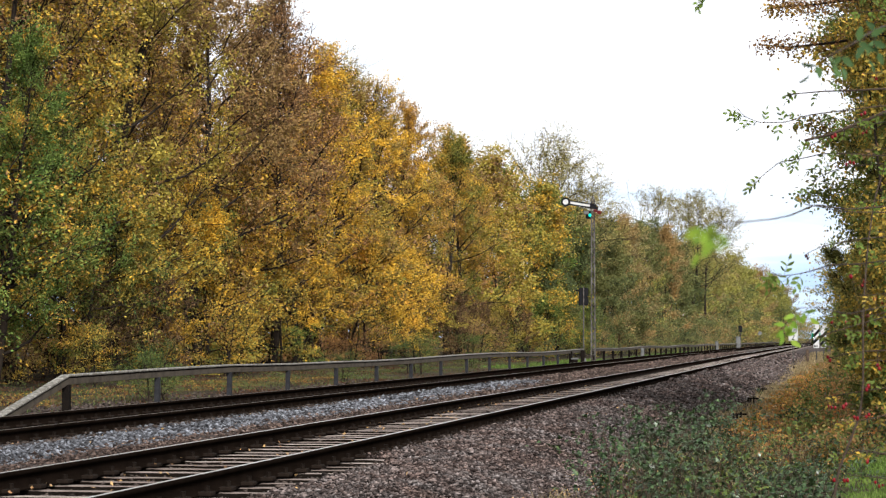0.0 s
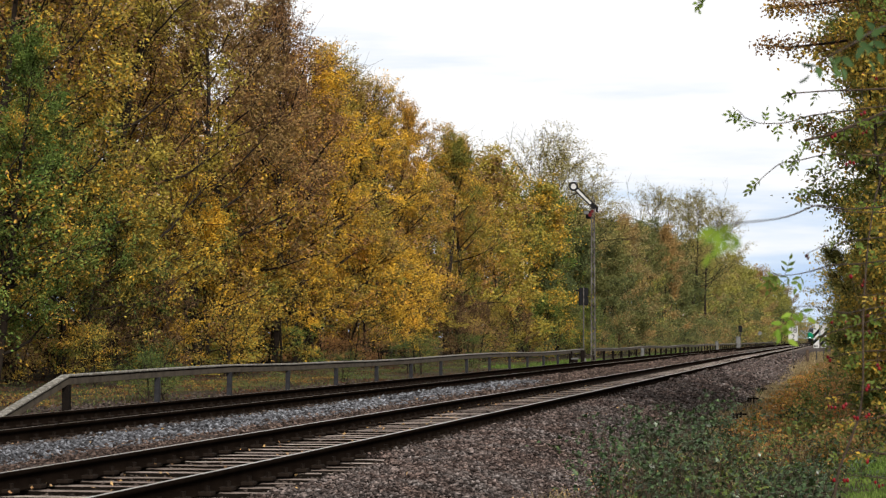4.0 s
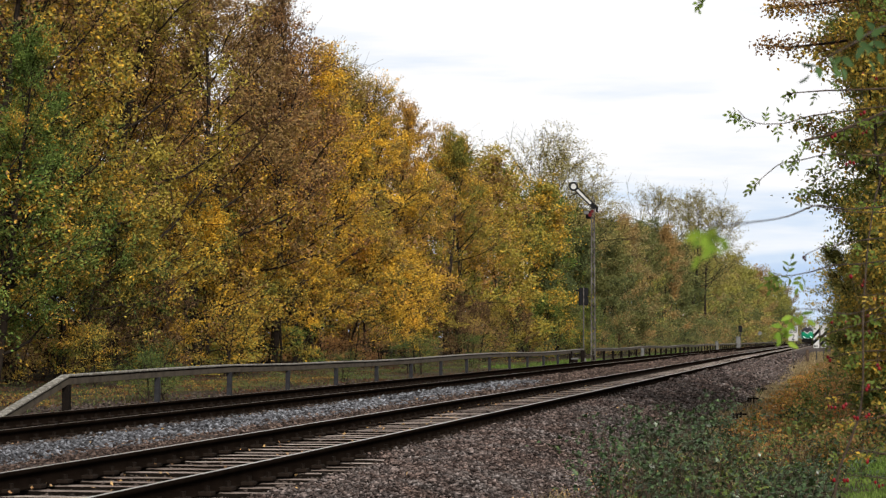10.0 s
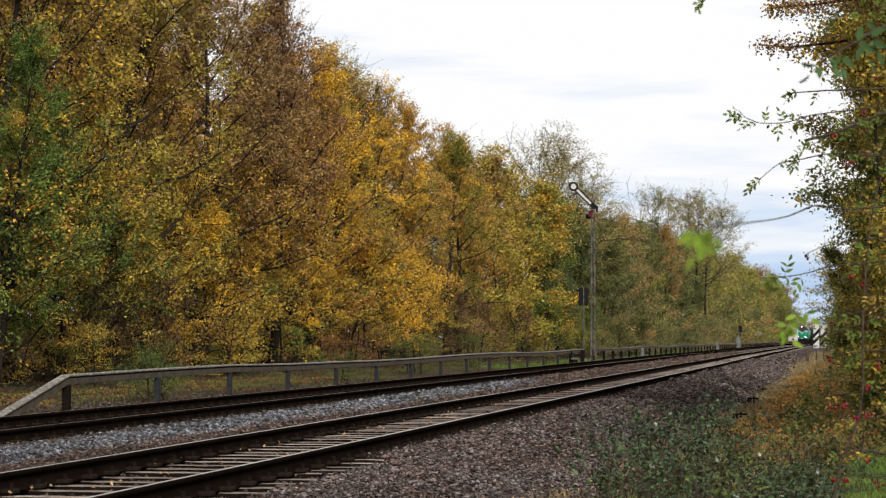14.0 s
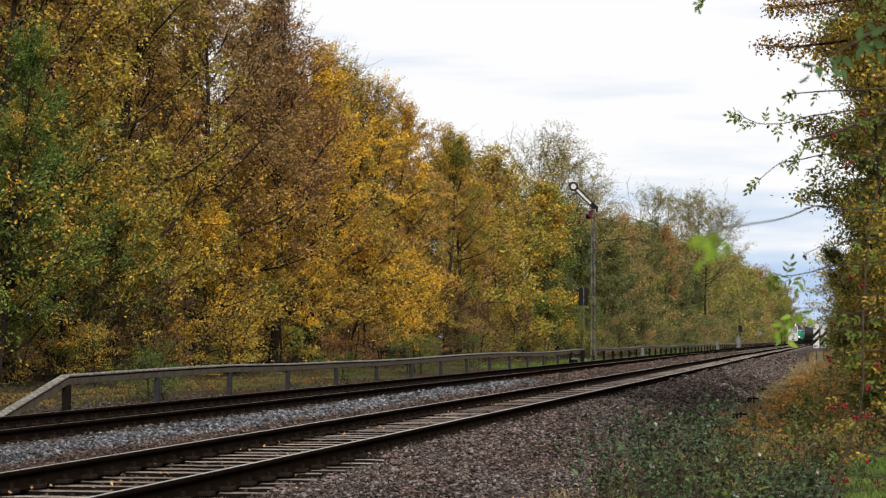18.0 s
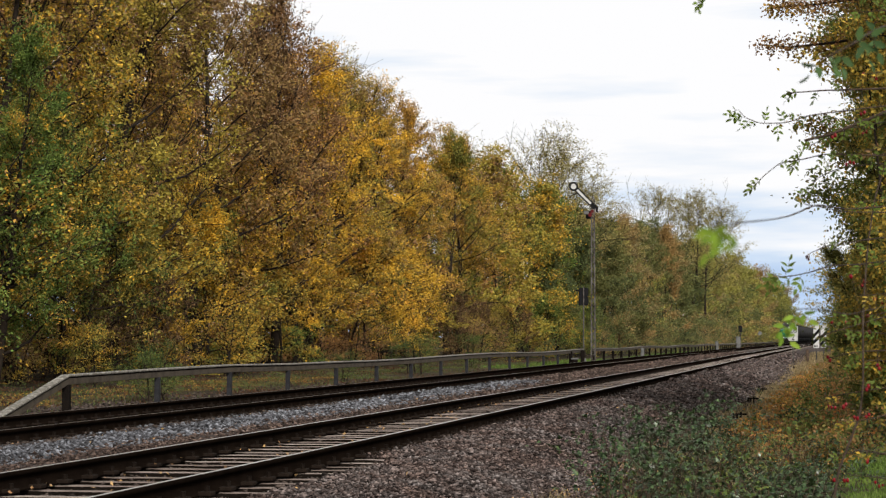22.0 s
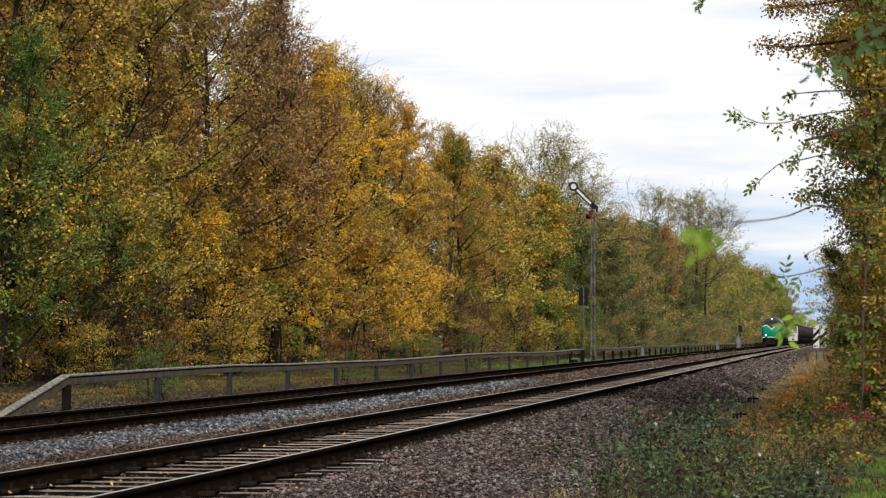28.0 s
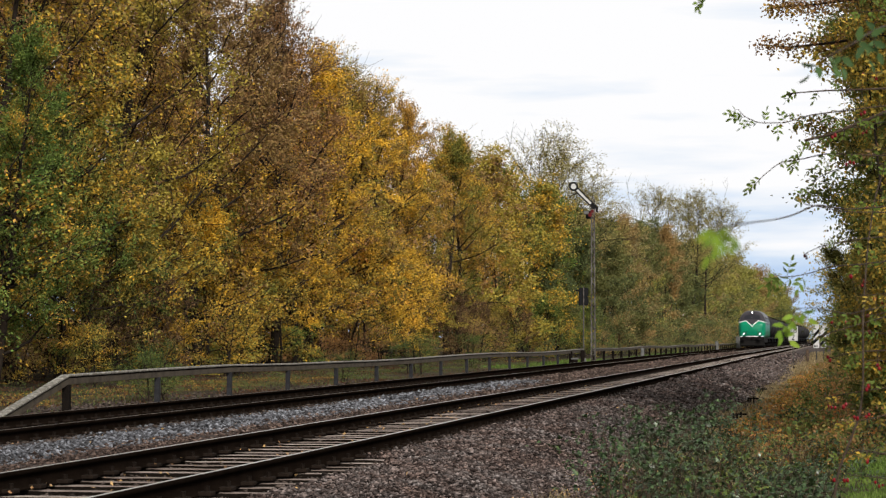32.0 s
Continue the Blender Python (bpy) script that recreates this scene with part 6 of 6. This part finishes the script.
def rose_tangle():
    """The bush's inner twigs, leafy and hung with hips in twos and threes, before the hedge."""
    rng = random.Random(91)
    for k in range(22):
        z0 = 0.75 + 2.15 * k / 21 + rng.uniform(-0.05, 0.05)
        x1, y1 = rng.uniform(1.43, 1.62), rng.uniform(8.6, 9.2)
        z1 = z0 + rng.uniform(-0.12, 0.1)
        hips = []
        if k % 2 == 0 and z1 < 2.6:
            hx, hz = x1 + rng.uniform(0.02, 0.1), z1 - rng.uniform(0.015, 0.04)
            hips = [(hx + j * 0.012, y1 - 0.01 * j, hz + rng.uniform(-0.008, 0.008)) for j in range(rng.choice((1, 2, 3)))]
        mid = ((2.05 + x1) / 2, (9.0 + y1) / 2, (z0 + z1) / 2 + rng.uniform(-0.03, 0.06))
        spray("rose_twig", "short leafy rose twig hung with red hips" if hips else "short leafy rose twig inside the bush", [RB(z0), mid, ((mid[0] + x1) / 2, y1, z1 + rng.uniform(-0.02, 0.03)), (x1, y1, z1)], 0.0035, 0.0013,
              [0.45 + 0.55 * (j + rng.random()) / 6 for j in range(6)], rng.choice(["rose", "rose", "hedge_gold"]), 0.021, 200 + k, hips, hip_r=0.0062)


rose_tangle()


def overhang():
    """Branches of the hedge trees that lean out over the verge."""
    for k, (path, n, leaf) in enumerate((([(6.5, 25, 4.6), (5.000, 25.000, 5.276), (4.386, 25.000, 5.215), (3.957, 25.000, 5.153), (3.541, 25.000, 5.129)], 1500, "hedge_rust"), ([(6.5, 25, 4.2), (4.941, 26.000, 4.977), (4.431, 26.000, 4.881), (3.922, 26.000, 4.824), (3.565, 26.000, 4.849)], 700, "hedge_rust"), ([(6.5, 25, 4.8), (5.071, 26.000, 5.233), (4.687, 26.000, 4.977), (4.493, 26.000, 4.594)], 1500, "hedge_gold"))):
        rng = np.random.default_rng(60 + k)
        b = np.array(path[0])
        pts = np.array(path) - b
        t = thing("overhanging_branch", Matrix.Translation(b), "overhanging hedge branch with rusty brown and gold leaves", "branch", "overhanging branches")
        part("stem", mesh_np("stem", *tubes([(pts, np.linspace(0.03, 0.006, len(pts)))], 6), BARK), None, t)
        u = 0.15 + 0.85 * rng.random(n) ** 0.8
        c = np.stack([np.interp(u * (len(pts) - 1), range(len(pts)), pts[:, i]) for i in range(3)], 1)
        c = c + rng.normal(size=(n, 3)) * np.array([0.12, 0.2, 0.11]) * (1.25 - 0.8 * u)[:, None]
        V, F = leaves(rng, c, 0.04, 0.028)
        part("foliage", mesh_np("foliage", V, F, LEAF[leaf]), None, t)


overhang()


# ================= sky backdrop =================
def build_sky():
    """A far sheet of thin cloud that drifts slowly; the world carries the same sky all round."""
    def build(n, l, b):
        v = coords(n)
        mp = n.new("ShaderNodeMapping")
        mp.inputs["Scale"].default_value = (0.0016, 0.0016, 0.0135)
        mp.inputs["Location"].default_value = (0.0, 0.0, 0.75)
        l.new(v, mp.inputs[0])
        f = noise_fac(n, l, 1.0, 6, 0.5, mp.outputs[0])
        sep = n.new("ShaderNodeSeparateXYZ")
        l.new(v, sep.inputs[0])
        hgt = n.new("ShaderNodeMapRange")
        hgt.inputs[1].default_value, hgt.inputs[2].default_value = 0.0, 270.0
        hgt.inputs[3].default_value, hgt.inputs[4].default_value = -0.27, 0.14
        l.new(sep.outputs["Z"], hgt.inputs[0])
        add = n.new("ShaderNodeMath")
        l.new(f, add.inputs[0]), l.new(hgt.outputs[0], add.inputs[1])
        c = ramp(n, l, add.outputs[0], [(0.30, (0.50, 0.65, 0.88)), (0.40, (0.65, 0.77, 0.93)), (0.48, (0.85, 0.9, 0.97)), (0.56, (0.99, 0.99, 1.0))])
        e = n.new("ShaderNodeEmission")
        l.new(c, e.inputs[0])
        e.inputs[1].default_value = 1.0
        l.new(e.outputs[0], n["Material Output"].inputs["Surface"])
    m = mat("thin_cloud", build)
    a = np.linspace(-0.75, 0.75, 61)
    V = np.concatenate([np.stack([3600 * np.sin(a), 3600 * np.cos(a), np.full(61, z)], 1) for z in (-40.0, 400.0, 1400.0)])
    i = (np.arange(2)[:, None] * 61 + np.arange(60)[None]).ravel()
    return tagged(part("sky_backdrop", mesh_np("sky_backdrop", V, np.stack([i, i + 1, i + 62, i + 61], 1), m), None), "pale overcast sky with thin bluish cloud gaps", "sky", kind="structure")


SKY = build_sky()


# ================= the train =================
def loft(secs, n=36):
    """A body skinned over sections (y, half width, bottom, top, squareness)."""
    bm = bmesh.new()
    rings = []
    for y, w, z0, z1, k in secs:
        ring = []
        for i in range(n):
            a = 2 * math.pi * i / n
            c, s = math.cos(a), math.sin(a)
            ring.append(bm.verts.new((w * math.copysign(abs(c) ** k, c), y, (z0 + z1) / 2 + (z1 - z0) / 2 * math.copysign(abs(s) ** k, s))))
        rings.append(ring)
    for p, q in zip(rings[:-1], rings[1:]):
        for i in range(n):
            bm.faces.new((p[i], p[(i + 1) % n], q[(i + 1) % n], q[i]))
    bm.faces.new(rings[0]), bm.faces.new(rings[-1][::-1])
    bmesh.ops.recalc_face_normals(bm, faces=bm.faces)
    return bm


def wheelset(parent, y, r=0.46):
    for sx in (-1, 1):
        w = part("wheel", rodded((sx * 0.69, y, r), (sx * 0.81, y, r), r, n=20), FRAME, parent)
        part("hub", rodded((sx * 0.812, y, r), (sx * 0.86, y, r), 0.13, n=12), CLIP, w)


def vee(x):
    """Height of the white line over the nose: a dip in the middle, wings to the sides."""
    a = abs(x)
    return 2.32 + 0.7 * min(1.0, a / 0.75) ** 0.7 - 0.2 * max(0.0, a - 0.75) / 0.8


def build_loco():
    t = thing("diesel_locomotive", Matrix.Identity(4), "green diesel locomotive with a white winged stripe and lit headlamps", "locomotive")
    L = 18.4
    half = [(0.0, 1.14, 1.0, 2.62, 0.5), (0.14, 1.36, 0.94, 2.85, 0.45), (0.42, 1.51, 0.9, 3.08, 0.42), (0.62, 1.54, 0.9, 3.2, 0.42), (1.0, 1.55, 1.0, 3.72, 0.45), (1.35, 1.52, 1.0, 4.04, 0.46), (1.9, 1.54, 1.0, 4.2, 0.46)]
    secs = half + [(y, 1.54, 1.0, 4.22, 0.44) for y in (4, 7, 9.2, 11.4, 14.4)] + [(L - a, b, c, d, e) for a, b, c, d, e in reversed(half)]
    bm = loft(secs, 56)
    for v in bm.verts:
        if v.co.z > 2.9:
            v.co.x *= 1 - 0.3 * min(1.0, (v.co.z - 2.9) / 1.3) ** 1.6
    bmesh.ops.subdivide_edges(bm, edges=[e for e in bm.edges if abs(e.verts[0].co.y - e.verts[1].co.y) > 0.1 and max(e.verts[0].co.y, e.verts[1].co.y) < 1.0], cuts=2)
    for f in bm.faces:
        c = f.calc_center_median()
        line_z = vee(c.x) if c.y < 2.2 else 2.82
        f.material_index = 1 if c.z > line_z else 0
    tree = BVHTree.FromBMesh(bm)
    me = bpy.data.meshes.new("body")
    bm.to_mesh(me)
    bm.free()
    me.materials.append(LOCO_GREEN), me.materials.append(LOCO_GREY)
    body = part("body", me, None, t, "glossy green lower body under a dark grey upper body", smooth=True)
    pts = []
    for i in range(41):
        x = -1.5 + 3.0 * i / 40
        hit = tree.ray_cast(Vector((x * 0.98, -3, vee(x))), Vector((0, 1, 0)))[0]
        if hit:
            pts.append(list(hit + Vector((0, -0.012, 0))))
    part("winged_stripe", mesh_np("winged_stripe", *tubes([(pts, [0.055] * len(pts))], 6), LOCO_WHITE), None, body, "white winged stripe")
    for sx in (-1, 1):
        sp = [[sx * 1.5, 0.75, 2.82]] + [[sx * 1.545, y, 2.82] for y in (1.6, 5, 10, 15, 17)]
        part("side_stripe", mesh_np("side_stripe", *tubes([(sp, [0.035] * len(sp))], 6), LOCO_WHITE), None, body, "white side stripe")
        q = [(sx * 0.07, 3.2), (sx * 0.98, 3.16), (sx * 0.8, 3.62), (sx * 0.07, 3.7)]
        vs = []
        for x, z in q:
            hit = tree.ray_cast(Vector((x, -3, z)), Vector((0, 1, 0)))[0] or Vector((x, 0.9, z))
            vs.append(hit + Vector((0, -0.03, 0.02)))
        bm = bmesh.new()
        a = [bm.verts.new(v) for v in vs]
        b = [bm.verts.new(v + Vector((0, 0.05, -0.02))) for v in vs]
        bm.faces.new(a), bm.faces.new(b[::-1])
        for i in range(4):
            bm.faces.new((a[i], a[(i + 1) % 4], b[(i + 1) % 4], b[i]))
        part("windscreen", bm, CABGLASS, t, "dark cab windscreen pane")
        hl = part("headlamp", rodded((sx * 0.89, -0.06, 1.56), (sx * 0.89, 0.3, 1.56), 0.17, n=20), LOCO_GREY, t)
        part("lens", rodded((sx * 0.89, -0.075, 1.56), (sx * 0.89, -0.061, 1.56), 0.058, n=20), LAMP_ON, hl, "lit headlamp lens")
        bf = part("buffer", rodded((sx * 0.875, -0.62, 1.05), (sx * 0.875, -0.58, 1.05), 0.25, n=20), FRAME, t)
        part("buffer_stem", rodded((sx * 0.875, -0.58, 1.05), (sx * 0.875, 0.1, 1.05), 0.1, n=12), CLIP, bf)
        for y in (2.3, 6.2, 12.0, 15.6):
            part("side_window", boxed(sx * 1.485 - 0.03, sx * 1.485 + 0.03, y, y + 0.8, 3.02, 3.42, bevel=0.02), CABGLASS, t)
        part("handrail", rodded((sx * 0.62, -0.1, 1.35), (sx * 0.6, -0.02, 2.0), 0.015, n=6), LOCO_GREY, t)
    top = part("top_lamp", rodded((0, 0.98, 3.98), (0, 1.5, 3.98), 0.16, n=18), LOCO_GREY, t)
    part("lens", rodded((0, 0.965, 3.98), (0, 0.979, 3.98), 0.06, n=18), LAMP_ON, top, "lit top lamp lens")
    part("buffer_beam", boxed(-1.38, 1.38, -0.12, 0.1, 0.85, 1.25, bevel=0.03), FRAME, t)
    part("beam_edge", boxed(-1.36, 1.36, -0.16, -0.122, 1.2, 1.27, bevel=0.01), LOCO_WHITE, t, "pale strip over the buffer beam")
    part("snow_plough", boxed(-1.4, 1.4, -0.05, 0.5, 0.14, 0.84, bevel=0.08), FRAME, t)
    part("underframe", boxed(-1.3, 1.3, 0.5, L - 0.5, 0.5, 1.02, bevel=0.05), FRAME, t)
    part("coupling_hook", boxed(-0.06, 0.06, -0.5, -0.1, 0.95, 1.1, bevel=0.02), CLIP, t)
    for y in (2.4, 5.6, 12.8, 16.0):
        wheelset(t, y)
    return t


def build_wagon():
    t = thing("tank_wagon", Matrix.Identity(4), "sooty black tank wagon coupled in a long train", "wagon", "tank wagons")
    L = 13.6
    secs = [(0.55, 0.5, 2.5 - 0.5, 2.5 + 0.5, 1.0), (0.62, 1.0, 1.5, 3.5, 1.0), (0.8, 1.3, 1.2, 3.8, 1.0), (1.1, 1.42, 1.08, 3.92, 1.0)]
    part("tank", loft(secs + [(L / 2, 1.42, 1.08, 3.92, 1.0)] + [(L - a, b, c, d, e) for a, b, c, d, e in reversed(secs)], 28), TANK, t, smooth=True)
    part("solebar", boxed(-1.25, 1.25, 0.1, L - 0.1, 0.95, 1.15, bevel=0.03), FRAME, t)
    part("dome", rodded((0, L / 2, 3.85), (0, L / 2, 4.1), 0.35, n=16), TANK, t)
    part("walkway", boxed(-0.45, 0.45, 1.6, L - 1.6, 3.96, 4.0, bevel=0.005), CLIP, t)
    bm = bmesh.new()
    for x in (-0.2, 0.2):
        rod(bm, (x - 0.95, L / 2 - 0.2, 1.1), (x - 0.95, L / 2 - 0.2, 3.6), 0.02, n=5)
    part("ladder", bm, CLIP, t)
    for sx in (-1, 1):
        for y0, y1 in ((0.0, -0.5), (L, L + 0.5)):
            part("buffer", rodded((sx * 0.875, y0, 1.05), (sx * 0.875, y1, 1.05), 0.2, n=12), FRAME, t)
    part("brake_gear", boxed(-0.9, 0.9, 3.6, L - 3.6, 0.5, 0.94, bevel=0.1), FRAME, t)
    for y in (1.9, 3.7, L - 3.7, L - 1.9):
        wheelset(t, y)
    return t


LOCO = build_loco()
WAGON = build_wagon()
WAGONS = [WAGON] + [copy_thing(WAGON, Matrix.Identity(4)) for _ in range(19)]

TRAIN_ROWS = [(0, 668.0), (3, 649.0), (5.5, 632.0), (9, 605.5), (11, 588.0), (14, 556.0), (17, 519.0), (20, 477.0), (23, 432.0), (25, 400.0), (28, 347.0), (30, 307.0), (32, 264.0)]


def train_rows(back):
    """Rows for a vehicle whose front is that far behind the locomotive's front: it turns with the line."""
    rows = []
    for t, d in TRAIN_ROWS:
        s = d / 0.985 + back
        a, b = line(s + 2, FAR, RAIL), line(s + 12, FAR, RAIL)
        rows.append((t, Matrix.Translation(line(s, FAR, RAIL)) @ Matrix.Rotation(-math.atan2(b.x - a.x, b.y - a.y), 4, "Z")))
    return rows


def motions():
    walk(LOCO, train_rows(0.0))
    for i, w in enumerate(WAGONS):
        walk(w, train_rows(19.4 + 14.7 * i))
    # the arm rises and the red spectacle swings before the lens
    arm = lambda a: pose(0.03, -0.22, 7.57, 0, a, 0)
    walk(ARM, [(t, arm(a)) for t, a in ((0, 9), (0.1, 14), (0.2, 24), (0.3, 32), (0.4, 40), (0.5, 46), (0.7, 45), (32, 45))])
    spect = lambda a: pose(0.03, -0.26, 7.4, 0, a, 0)
    walk(SPECT, [(t, spect(a)) for t, a in ((0, -100), (0.2, -62), (0.4, -12), (0.5, 0), (0.7, 0), (32, 0))])
    # the clouds drift, the twigs stir in the light wind
    walk(SKY, [(0, pose(40, 0, 0)), (32, pose(-110, 0, 0))])
    rng = random.Random(77)
    for t in SWAYING:
        m = t.matrix_basis.copy()
        walk(t, [(i * 1.6, Matrix.Translation(m.translation) @ pose(0, 0, 0, rng.uniform(-1, 1) * 0.25, rng.uniform(-1, 1) * 0.3, 0) @ Matrix.Translation(-m.translation) @ m) for i in range(21)])
    for t, k, seed in SWAY:
        p = t.matrix_basis.translation.copy()
        rows = []
        for i in range(33):
            rows.append((i, Matrix.Translation(p) @ pose(0, 0, 0, rng.uniform(-1, 1) * k, rng.uniform(-1.3, 1.3) * k, rng.uniform(-2, 2) * k)))
        walk(t, rows)


motions()
